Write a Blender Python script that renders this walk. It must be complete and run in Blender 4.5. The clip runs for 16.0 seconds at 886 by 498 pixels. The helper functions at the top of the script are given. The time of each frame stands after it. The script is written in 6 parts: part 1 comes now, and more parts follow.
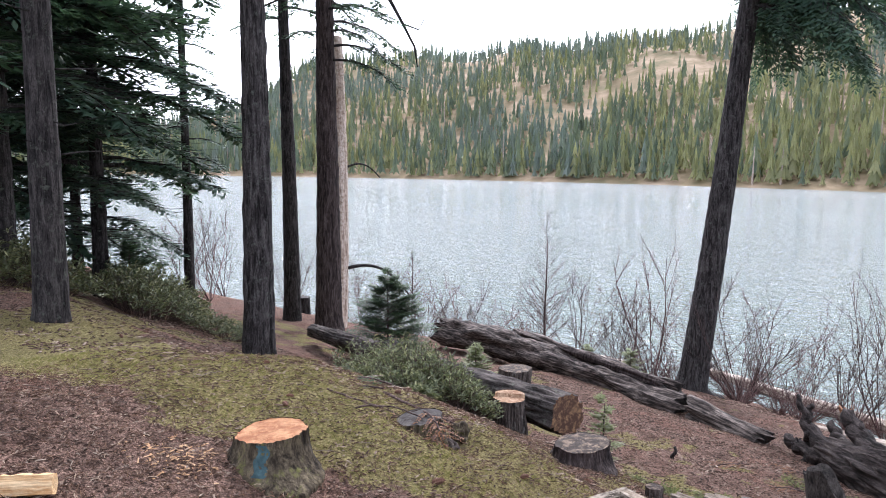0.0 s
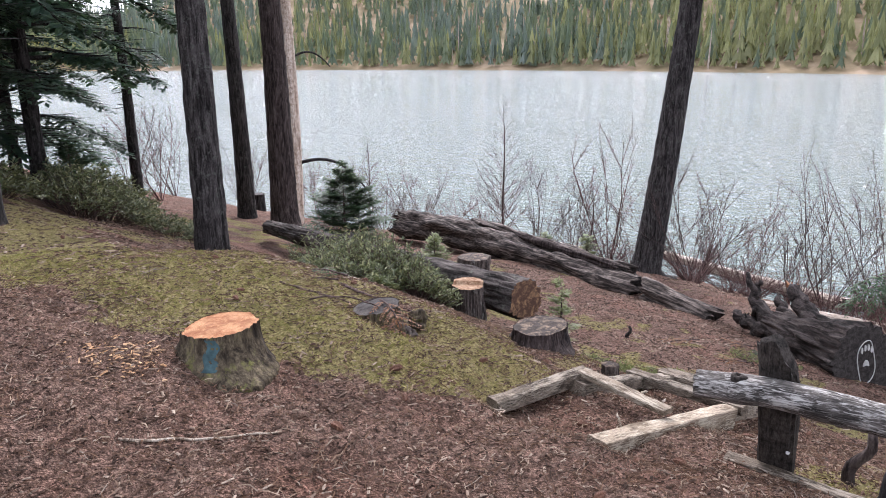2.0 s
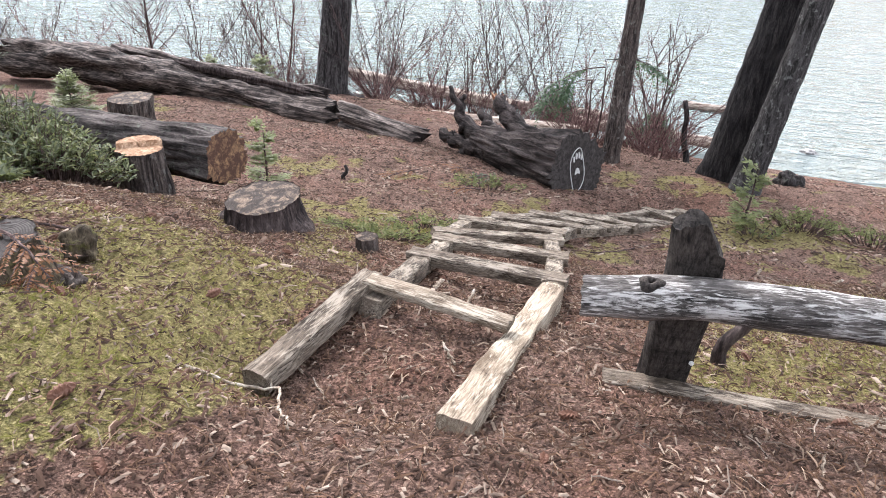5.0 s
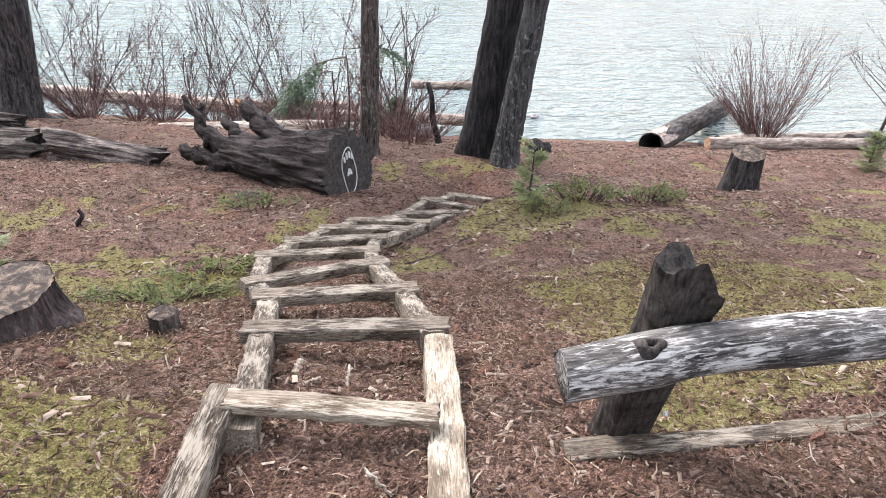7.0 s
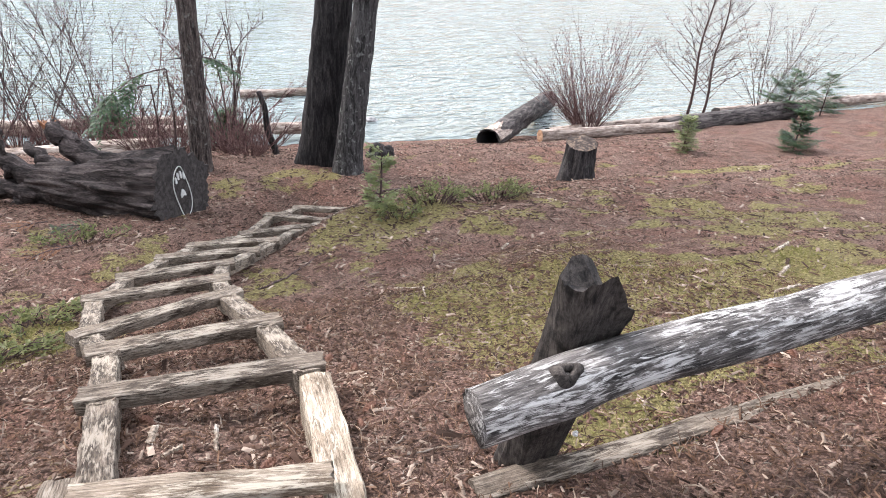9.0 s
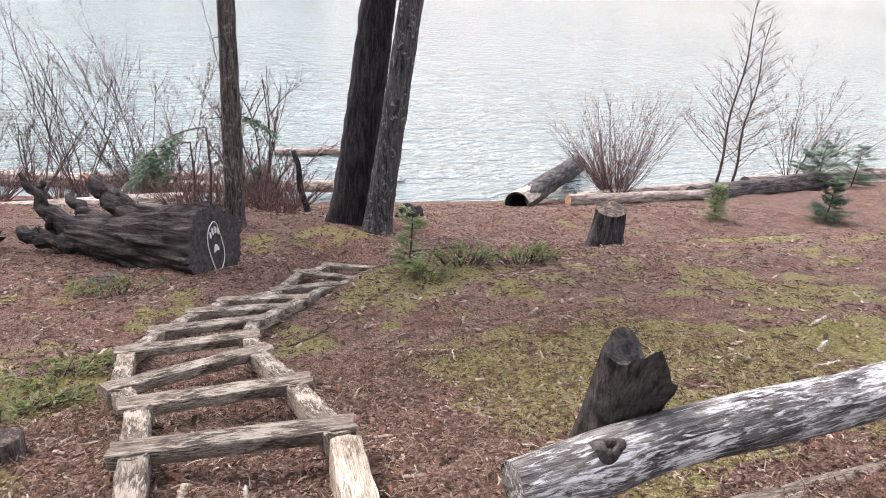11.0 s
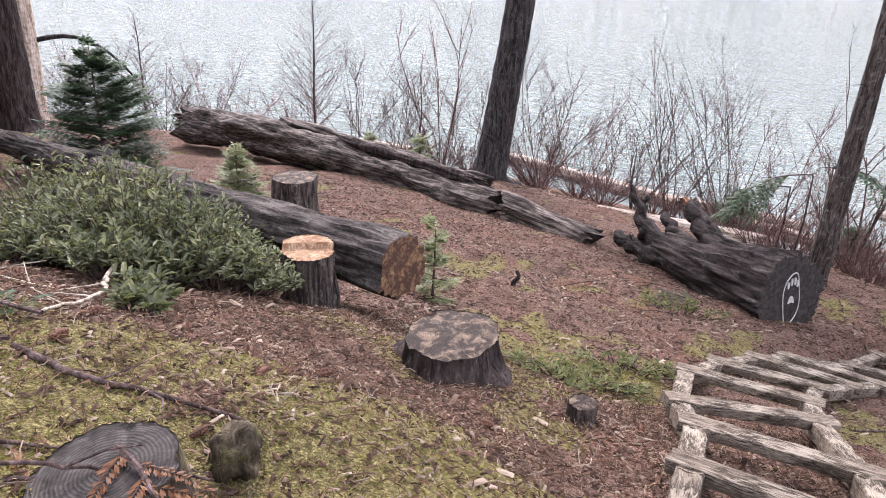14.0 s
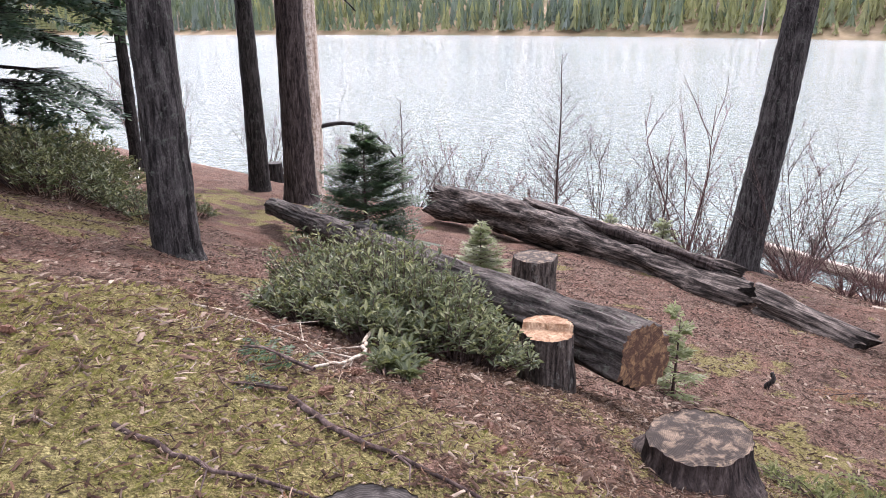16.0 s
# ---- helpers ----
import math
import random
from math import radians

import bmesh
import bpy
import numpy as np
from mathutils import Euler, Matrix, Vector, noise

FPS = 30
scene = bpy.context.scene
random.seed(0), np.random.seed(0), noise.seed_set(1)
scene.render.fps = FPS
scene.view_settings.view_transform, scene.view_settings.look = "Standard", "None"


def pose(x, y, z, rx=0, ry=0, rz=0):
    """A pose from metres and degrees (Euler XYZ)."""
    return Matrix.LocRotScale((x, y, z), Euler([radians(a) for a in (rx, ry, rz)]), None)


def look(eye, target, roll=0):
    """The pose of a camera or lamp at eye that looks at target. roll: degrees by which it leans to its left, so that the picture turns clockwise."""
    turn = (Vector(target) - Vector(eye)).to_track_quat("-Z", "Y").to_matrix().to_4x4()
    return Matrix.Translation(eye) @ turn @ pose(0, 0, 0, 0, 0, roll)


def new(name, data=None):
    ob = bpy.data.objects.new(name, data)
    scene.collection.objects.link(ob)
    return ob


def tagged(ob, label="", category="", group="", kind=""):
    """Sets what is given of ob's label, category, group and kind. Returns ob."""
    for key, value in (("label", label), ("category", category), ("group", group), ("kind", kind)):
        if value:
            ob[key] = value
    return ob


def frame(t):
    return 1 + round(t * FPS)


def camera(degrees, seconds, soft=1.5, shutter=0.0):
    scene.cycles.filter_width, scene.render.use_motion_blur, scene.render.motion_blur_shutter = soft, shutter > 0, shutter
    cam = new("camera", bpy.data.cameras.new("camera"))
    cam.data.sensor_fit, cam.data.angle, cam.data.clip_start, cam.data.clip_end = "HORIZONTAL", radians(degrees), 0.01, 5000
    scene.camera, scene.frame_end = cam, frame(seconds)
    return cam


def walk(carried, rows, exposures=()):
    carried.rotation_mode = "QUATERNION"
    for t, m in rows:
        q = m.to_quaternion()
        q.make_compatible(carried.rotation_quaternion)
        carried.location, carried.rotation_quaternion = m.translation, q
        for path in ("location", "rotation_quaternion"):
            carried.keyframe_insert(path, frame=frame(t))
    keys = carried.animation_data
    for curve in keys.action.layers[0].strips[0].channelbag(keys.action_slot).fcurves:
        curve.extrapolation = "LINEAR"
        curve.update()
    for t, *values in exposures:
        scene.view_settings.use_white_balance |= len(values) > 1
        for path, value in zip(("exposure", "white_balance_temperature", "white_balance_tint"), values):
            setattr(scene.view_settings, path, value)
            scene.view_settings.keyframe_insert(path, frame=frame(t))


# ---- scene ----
cam = camera(64.2, 16.0, soft=0.9)
PATH = [
    (0, (3.786, -0.841, 8.859), (2.389, 0.571, 8.624), 0.6),
    (0.5, (3.782, -0.861, 8.855), (2.306, 0.465, 8.606), 0.1),
    (1, (3.806, -0.826, 8.848), (2.314, 0.473, 8.554), -0.6),
    (1.5, (3.8, -0.765, 8.821), (2.38, 0.587, 8.429), -0.9),
    (2, (3.665, -0.645, 8.743), (2.392, 0.804, 8.213), -0.5),
    (2.5, (3.404, -0.527, 8.687), (2.326, 1.012, 8.002), 1.0),
    (3, (3.224, -0.312, 8.608), (2.288, 1.257, 7.795), 2.3),
    (3.2, (3.134, -0.164, 8.576), (2.223, 1.396, 7.718), 2.5),
    (5.3, (1.793, 1.262, 8.255), (1.526, 2.98, 7.266), 2.7),
    (5.5, (1.673, 1.352, 8.26), (1.48, 3.08, 7.271), 2.8),
    (6, (1.535, 1.612, 8.193), (1.525, 3.352, 7.208), 3.0),
    (6.5, (1.4, 1.868, 8.127), (1.569, 3.602, 7.144), 3.1),
    (7, (1.224, 2.077, 8.1), (1.56, 3.787, 7.119), 3.3),
    (7.5, (1.191, 2.245, 8.057), (1.673, 3.915, 7.069), 3.5),
    (8, (1.224, 2.375, 8.021), (1.834, 4.003, 7.031), 3.8),
    (8.5, (1.219, 2.432, 8.008), (1.927, 4.023, 7.025), 4.1),
    (8.7, (1.206, 2.434, 8.013), (1.945, 4.017, 7.041), 4.2),
    (10.8, (1.135, 2.468, 8.03), (1.883, 4.142, 7.233), 4.7),
    (11, (1.127, 2.456, 8.044), (1.833, 4.147, 7.242), 4.9),
    (11.5, (1.083, 2.441, 8.05), (1.641, 4.178, 7.231), 5.2),
    (12, (1.028, 2.413, 8.056), (1.372, 4.196, 7.218), 5.5),
    (12.5, (0.97, 2.396, 8.055), (1.044, 4.204, 7.203), 5.4),
    (13, (0.912, 2.376, 8.056), (0.687, 4.172, 7.206), 4.9),
    (13.5, (0.864, 2.345, 8.059), (0.355, 4.09, 7.223), 4.1),
    (14, (0.833, 2.333, 8.056), (0.084, 4.001, 7.246), 3.0),
    (14.5, (0.809, 2.326, 8.05), (-0.133, 3.911, 7.277), 1.9),
    (15, (0.803, 2.329, 8.055), (-0.295, 3.834, 7.327), 1.0),
    (15.5, (0.776, 2.317, 8.063), (-0.452, 3.745, 7.39), 0.2),
    (16, (0.757, 2.299, 8.069), (-0.573, 3.66, 7.455), -0.3),
]
EXPOSURES = [(0, 1.55, 5800, 17), (1.5, 1.5, 5850, 18), (3.2, 1.66, 6250, 19), (5.5, 1.99, 6000, 14), (7, 1.98, 6000, 14), (11, 1.87, 6100, 19), (12.5, 1.88, 6150, 23), (16, 1.86, 6100, 22)]
walk(cam, [(t, look(eye, target, roll)) for t, eye, target, roll in PATH], EXPOSURES)
SKY, SUN = 0.08, 1.5

from mathutils.bvhtree import BVHTree

# ---- world and light ----
world = bpy.data.worlds.new("overcast_sky")
scene.world = world
world.use_nodes = True
wn = world.node_tree
wn.nodes.clear()
sky = wn.nodes.new("ShaderNodeTexSky")
sky.sky_type = "NISHITA"
sky.sun_disc = False
sky.sun_elevation, sky.sun_rotation = radians(42), radians(-35)
sky.air_density, sky.dust_density, sky.ozone_density = 1.0, 4.0, 1.0
cloud = wn.nodes.new("ShaderNodeTexNoise")
cloud.inputs["Scale"].default_value, cloud.inputs["Detail"].default_value = 1.6, 5
cloud_ramp = wn.nodes.new("ShaderNodeValToRGB")
cloud_ramp.color_ramp.elements[0].position, cloud_ramp.color_ramp.elements[0].color = 0.3, (9.5, 10.1, 10.9, 1)
cloud_ramp.color_ramp.elements[1].position, cloud_ramp.color_ramp.elements[1].color = 0.75, (13, 13.2, 13.4, 1)
blend = wn.nodes.new("ShaderNodeMix")
blend.data_type = "RGBA"
blend.inputs["Factor"].default_value = 0.85
back = wn.nodes.new("ShaderNodeBackground")
back.inputs["Strength"].default_value = SKY
wout = wn.nodes.new("ShaderNodeOutputWorld")
wn.links.new(cloud.outputs["Fac"], cloud_ramp.inputs["Fac"])
wn.links.new(sky.outputs["Color"], blend.inputs["A"])
wn.links.new(cloud_ramp.outputs["Color"], blend.inputs["B"])
# the cloud is thinnest, and so brightest, round the sun
aim = Vector((-20, 28.5, 31)).normalized()
way = wn.nodes.new("ShaderNodeTexCoord")
dot = wn.nodes.new("ShaderNodeVectorMath")
dot.operation = "DOT_PRODUCT"
dot.inputs[1].default_value = aim
glow = wn.nodes.new("ShaderNodeValToRGB")
glow.color_ramp.interpolation = "EASE"
glow.color_ramp.elements[0].position, glow.color_ramp.elements[0].color = 0.0, (0.8, 0.81, 0.83, 1)
glow.color_ramp.elements[1].position, glow.color_ramp.elements[1].color = 1.0, (1.55, 1.53, 1.48, 1)
lit = wn.nodes.new("ShaderNodeMix")
lit.data_type, lit.blend_type = "RGBA", "MULTIPLY"
lit.inputs["Factor"].default_value = 1.0
wn.links.new(way.outputs["Generated"], dot.inputs[0])
wn.links.new(dot.outputs["Value"], glow.inputs["Fac"])
wn.links.new(blend.outputs["Result"], lit.inputs["A"])
wn.links.new(glow.outputs["Color"], lit.inputs["B"])
wn.links.new(lit.outputs["Result"], back.inputs["Color"])
wn.links.new(back.outputs["Background"], wout.inputs["Surface"])

sun_data = bpy.data.lights.new("sun", "SUN")
sun_data.energy, sun_data.angle, sun_data.color = SUN, radians(10), (1.0, 0.94, 0.87)
sun = new("sun", sun_data)
sun.matrix_world = look((-20, 34.5, 35), (0, 6, 4))


# ---- material tools ----
def material(name, rough=0.8, spec=0.3, metal=0.0):
    m = bpy.data.materials.new(name)
    m.use_nodes = True
    b = m.node_tree.nodes["Principled BSDF"]
    b.inputs["Roughness"].default_value = rough
    b.inputs["Specular IOR Level"].default_value = spec
    b.inputs["Metallic"].default_value = metal
    return m, m.node_tree, b


def node(nt, kind, **inputs):
    n = nt.nodes.new(kind)
    for key, value in inputs.items():
        n.inputs[key.replace("_", " ")].default_value = value
    return n


def coords(nt, scale=(1, 1, 1), space="Object"):
    tc, mp = nt.nodes.new("ShaderNodeTexCoord"), nt.nodes.new("ShaderNodeMapping")
    mp.inputs["Scale"].default_value = scale
    nt.links.new(tc.outputs[space], mp.inputs["Vector"])
    return mp.outputs["Vector"]


def noise_fac(nt, vec, scale, detail=4.0, rough=0.6, distort=0.0):
    n = node(nt, "ShaderNodeTexNoise", Scale=scale, Detail=detail, Roughness=rough, Distortion=distort)
    nt.links.new(vec, n.inputs["Vector"])
    return n.outputs["Fac"]


def ramp(nt, fac, stops):
    r = nt.nodes.new("ShaderNodeValToRGB")
    els = r.color_ramp.elements
    while len(els) < len(stops):
        els.new(0.5)
    for el, (pos, col) in zip(els, stops):
        el.position = pos
        el.color = (*col, 1) if len(col) == 3 else col
    nt.links.new(fac, r.inputs["Fac"])
    return r.outputs["Color"]


def mix(nt, fac, a, b, kind="MIX"):
    m = nt.nodes.new("ShaderNodeMix")
    m.data_type, m.blend_type = "RGBA", kind
    for socket, value in (("Factor", fac), ("A", a), ("B", b)):
        if isinstance(value, (int, float)):
            m.inputs[socket].default_value = value
        elif isinstance(value, tuple):
            m.inputs[socket].default_value = (*value, 1)
        else:
            nt.links.new(value, m.inputs[socket])
    return m.outputs["Result"]


def bump(nt, b, height, strength=0.5, distance=0.02):
    n = node(nt, "ShaderNodeBump", Strength=strength, Distance=distance)
    nt.links.new(height, n.inputs["Height"])
    nt.links.new(n.outputs["Normal"], b.inputs["Normal"])


def colour(nt, b, out):
    nt.links.new(out, b.inputs["Base Color"])


def bark_material(name, dark, mid, light, moss=None, scale=1.0, lying=False):
    """Ridges run up the object's own z axis or, for a lying trunk, along x."""
    m, nt, b = material(name, 0.92, 0.15)
    v = coords(nt, (2.2 * scale if lying else 14 * scale, 14 * scale, 14 * scale if lying else 2.2 * scale))
    ridges = noise_fac(nt, v, 1.0, 5, 0.65, 0.6)
    c = ramp(nt, ridges, [(0.36, dark), (0.5, mid), (0.66, light)])
    fine = noise_fac(nt, coords(nt, (22 * scale if lying else 60 * scale, 60 * scale, 60 * scale if lying else 22 * scale)), 1.0, 3, 0.7)
    c = mix(nt, 0.7, c, ramp(nt, fine, [(0.35, (0.35, 0.35, 0.35)), (0.65, (1.5, 1.5, 1.5))]), "MULTIPLY")
    v2 = coords(nt)
    blotch = noise_fac(nt, v2, 2.2 * scale, 4)
    c = mix(nt, ramp(nt, blotch, [(0.55, (0, 0, 0)), (0.72, (0.4, 0.4, 0.4))]), c, light)
    if moss:
        lichen = noise_fac(nt, v2, 9, 5, 0.7)
        c = mix(nt, ramp(nt, lichen, [(0.56, (0, 0, 0)), (0.7, (0.8, 0.8, 0.8))]), c, moss)
    colour(nt, b, c)
    bump(nt, b, ridges, 0.9, 0.03)
    return m


def wood_material(name, dark, mid, light, grain=(2, 26, 26), rough=0.85, crack=0.3, stain=0.75, flake=None):
    """Grain runs along the object's own x axis. flake: the colour of a silvered skin that has worn off in patches."""
    m, nt, b = material(name, rough, 0.2)
    g = noise_fac(nt, coords(nt, grain), 1.0, 6, 0.7, 0.4)
    c = ramp(nt, g, [(crack, dark), (crack + 0.1, mid), (crack + 0.26, light)])
    fibre = noise_fac(nt, coords(nt, tuple(v * 3.2 for v in grain)), 1.0, 3, 0.7)
    c = mix(nt, 0.6, c, ramp(nt, fibre, [(0.36, (0.5, 0.48, 0.46)), (0.62, (1.35, 1.35, 1.35))]), "MULTIPLY")
    damp = noise_fac(nt, coords(nt, (3.5, 9, 9)), 1.0, 6, 0.7, 0.3)
    c = mix(nt, ramp(nt, damp, [(0.44, (0, 0, 0)), (0.62, (stain, stain, stain))]), c, mid, "MULTIPLY")
    if flake:
        skin = noise_fac(nt, coords(nt, (11, 75, 75)), 1.0, 5, 0.7, 0.5)
        patch = noise_fac(nt, coords(nt, (2.2, 7, 7)), 1.0, 3)
        both = nt.nodes.new("ShaderNodeMath")
        both.operation = "MULTIPLY_ADD"
        both.inputs[1].default_value = 0.6
        nt.links.new(patch, both.inputs[0])
        nt.links.new(skin, both.inputs[2])
        c = mix(nt, ramp(nt, both.outputs[0], [(0.82, (0, 0, 0)), (0.95, (0.85, 0.85, 0.85))]), c, flake)
    info = nt.nodes.new("ShaderNodeObjectInfo")
    tint = ramp(nt, info.outputs["Random"], [(0, (0.8, 0.78, 0.76)), (1, (1.12, 1.1, 1.06))])
    colour(nt, b, mix(nt, 1.0, c, tint, "MULTIPLY"))
    bump(nt, b, g, 0.8, 0.012)
    return m


def ring_material(name, inner, outer, dark, axis="Z", rings=26.0, cracks=0.35):
    """Sawn end grain: rings round the object's own z axis."""
    m, nt, b = material(name, 0.8, 0.2)
    v = coords(nt)
    w = nt.nodes.new("ShaderNodeTexWave")
    w.wave_type, w.rings_direction = "RINGS", axis
    for key, value in (("Scale", rings), ("Distortion", 2.0), ("Detail", 3.0), ("Detail Scale", 1.5)):
        w.inputs[key].default_value = value
    nt.links.new(v, w.inputs["Vector"])
    c = mix(nt, w.outputs["Fac"], inner, outer)
    blot = noise_fac(nt, v, 11, 6, 0.75, 0.5)
    c = mix(nt, ramp(nt, blot, [(cracks, (1, 1, 1)), (cracks + 0.22, (0, 0, 0))]), c, dark)
    saw = noise_fac(nt, coords(nt, (60, 6, 6)), 1.0, 3)
    colour(nt, b, mix(nt, 0.35, c, ramp(nt, saw, [(0.35, (0.5, 0.5, 0.5)), (0.65, (1.1, 1.1, 1.1))]), "MULTIPLY"))
    bump(nt, b, w.outputs["Fac"], 0.3, 0.006)
    return m


def leaf_material(name, a, c, d, rough=0.5, spec=0.2, middle=0.55, thin=0.35):
    """thin: the share of the light that passes through."""
    m, nt, b = material(name, rough, spec)
    geo = nt.nodes.new("ShaderNodeNewGeometry")
    r = ramp(nt, geo.outputs["Random Per Island"], [(0.0, a), (middle, c), (1.0, d)])
    tone = mix(nt, noise_fac(nt, coords(nt), 1.3, 3), r, a)
    colour(nt, b, tone)
    if thin:
        back_lit, both = nt.nodes.new("ShaderNodeBsdfTranslucent"), nt.nodes.new("ShaderNodeMixShader")
        both.inputs[0].default_value = thin
        nt.links.new(mix(nt, 1.0, tone, (1.5, 1.6, 1.1), "MULTIPLY"), back_lit.inputs["Color"])
        nt.links.new(b.outputs["BSDF"], both.inputs[1])
        nt.links.new(back_lit.outputs["BSDF"], both.inputs[2])
        nt.links.new(both.outputs[0], nt.nodes["Material Output"].inputs["Surface"])
    return m


# ---- materials ----
BARK = bark_material("fir_bark", (0.008, 0.0065, 0.0065), (0.034, 0.029, 0.028), (0.086, 0.077, 0.073), (0.1, 0.107, 0.09))
BARK_DARK = bark_material("dark_furrowed_bark", (0.006, 0.005, 0.005), (0.026, 0.022, 0.021), (0.062, 0.054, 0.05), (0.075, 0.082, 0.064))
BARK_GREY = bark_material("grey_plated_bark", (0.014, 0.011, 0.01), (0.062, 0.048, 0.041), (0.14, 0.115, 0.1), (0.19, 0.19, 0.17), 1.3)
BARK_RED = bark_material("reddish_bark", (0.01, 0.007, 0.007), (0.04, 0.029, 0.026), (0.095, 0.074, 0.067))
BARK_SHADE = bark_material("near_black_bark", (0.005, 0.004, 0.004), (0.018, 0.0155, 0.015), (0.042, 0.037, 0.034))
BARK_LICHEN = bark_material("lichen_spotted_bark", (0.01, 0.009, 0.008), (0.04, 0.036, 0.034), (0.08, 0.074, 0.07), (0.24, 0.24, 0.22), 1.3)
LOG_BARK = bark_material("furrowed_log_bark", (0.01, 0.008, 0.007), (0.05, 0.041, 0.037), (0.13, 0.11, 0.1), (0.12, 0.125, 0.1), 0.8, True)
LOG_DARK = bark_material("dark_log_bark", (0.009, 0.007, 0.006), (0.036, 0.028, 0.025), (0.095, 0.076, 0.068), None, 0.7, True)
BARK_MOSS = bark_material("mossy_stump_bark", (0.014, 0.01, 0.007), (0.055, 0.042, 0.027), (0.12, 0.095, 0.06), (0.13, 0.13, 0.035))
SNAG = wood_material("bleached_snag", (0.2, 0.14, 0.105), (0.4, 0.32, 0.265), (0.55, 0.48, 0.42), (9, 9, 0.8))
TIMBER = wood_material("weathered_grey_timber", (0.022, 0.016, 0.012), (0.13, 0.103, 0.079), (0.225, 0.185, 0.145), (7, 150, 150), crack=0.33, stain=0.9, flake=(0.31, 0.27, 0.22))
TIMBER_PALE = wood_material("pale_worn_timber", (0.04, 0.03, 0.022), (0.22, 0.175, 0.13), (0.35, 0.29, 0.225), (6, 140, 140), crack=0.32, stain=0.8, flake=(0.46, 0.41, 0.33))
RAIL_WOOD = wood_material("silvered_rail_wood", (0.012, 0.01, 0.009), (0.075, 0.067, 0.062), (0.2, 0.185, 0.175), (5, 60, 60), crack=0.33, flake=(0.58, 0.565, 0.54))
POST_WOOD = wood_material("charred_post_wood", (0.005, 0.004, 0.004), (0.022, 0.018, 0.016), (0.07, 0.06, 0.053), (40, 40, 6))
ROTTEN = wood_material("rotten_log_wood", (0.012, 0.009, 0.008), (0.06, 0.047, 0.041), (0.23, 0.19, 0.17), (1.6, 18, 18), crack=0.38)
DRIFT = wood_material("driftwood", (0.05, 0.035, 0.028), (0.2, 0.15, 0.12), (0.42, 0.36, 0.31), (1.5, 16, 16))
FRESH = ring_material("fresh_cut_wood", (0.36, 0.18, 0.085), (0.48, 0.27, 0.14), (0.22, 0.085, 0.036), cracks=0.42)
CUT_OLD = ring_material("greyed_cut_wood", (0.17, 0.115, 0.078), (0.28, 0.205, 0.145), (0.026, 0.018, 0.014), cracks=0.47)
CUT_TAN = ring_material("tan_cut_wood", (0.34, 0.22, 0.135), (0.46, 0.32, 0.21), (0.18, 0.09, 0.045), cracks=0.42)
CUT_ORANGE = ring_material("orange_brown_cut_wood", (0.26, 0.15, 0.075), (0.38, 0.235, 0.125), (0.07, 0.036, 0.024), cracks=0.47)
CUT_DARK = ring_material("blackened_cut_wood", (0.045, 0.038, 0.034), (0.095, 0.082, 0.074), (0.02, 0.016, 0.014), cracks=0.42)
SPLIT = wood_material("split_firewood", (0.4, 0.22, 0.09), (0.62, 0.4, 0.2), (0.76, 0.56, 0.33), (2, 30, 30), crack=0.3)
TWIG = bark_material("bare_twig_bark", (0.03, 0.02, 0.018), (0.075, 0.05, 0.044), (0.14, 0.1, 0.09))
TWIG_RED = bark_material("reddish_twig_bark", (0.04, 0.02, 0.018), (0.115, 0.064, 0.057), (0.22, 0.145, 0.13))
STICK = bark_material("pale_stick", (0.15, 0.11, 0.08), (0.32, 0.26, 0.2), (0.5, 0.44, 0.37))
NEEDLE = leaf_material("fir_needles", (0.03, 0.056, 0.042), (0.06, 0.105, 0.068), (0.105, 0.155, 0.085))
NEEDLE_YOUNG = leaf_material("young_fir_needles", (0.022, 0.045, 0.022), (0.055, 0.092, 0.042), (0.11, 0.15, 0.065))
NEEDLE_PALE = leaf_material("pale_seedling_needles", (0.1, 0.12, 0.045), (0.19, 0.21, 0.085), (0.29, 0.3, 0.15))
NEEDLE_DEAD = leaf_material("dead_orange_needles", (0.11, 0.045, 0.02), (0.22, 0.1, 0.045), (0.33, 0.17, 0.08))
LEAF = leaf_material("broad_evergreen_leaves", (0.045, 0.055, 0.024), (0.125, 0.135, 0.06), (0.34, 0.33, 0.17), 0.4, 0.45, thin=0.25)
FERN = leaf_material("fern_fronds", (0.08, 0.09, 0.035), (0.17, 0.175, 0.07), (0.3, 0.29, 0.15))
GRASS = leaf_material("grass_blades", (0.11, 0.105, 0.035), (0.21, 0.19, 0.07), (0.38, 0.33, 0.16))


def plain(name, col, rough=0.7, spec=0.3, var=0.25):
    m, nt, b = material(name, rough, spec)
    n = noise_fac(nt, coords(nt), 14, 5)
    lo, hi = tuple(v * (1 - var) for v in col), tuple(min(1, v * (1 + var)) for v in col)
    colour(nt, b, ramp(nt, n, [(0.3, lo), (0.7, hi)]))
    bump(nt, b, n, 0.3, 0.01)
    return m


CONE = plain("pine_cone_scales", (0.11, 0.05, 0.03))
ROCK = plain("wet_grey_stone", (0.2, 0.19, 0.18), 0.5)
WHITE_PAINT = plain("flaked_white_paint", (0.42, 0.41, 0.38), 0.8)
BLUE_PAINT = plain("faded_blue_paint", (0.035, 0.062, 0.066), 0.9, 0.2, 0.5)
STEEL = plain("dull_steel", (0.55, 0.54, 0.52), 0.4, 0.5)
CHAR = plain("black_char", (0.012, 0.011, 0.01), 0.9, 0.2)
RED_ROT = plain("red_rotten_wood", (0.1, 0.032, 0.02), 0.95, 0.1, 0.5)
BREAK = plain("raw_orange_break", (0.24, 0.11, 0.055), 0.8)


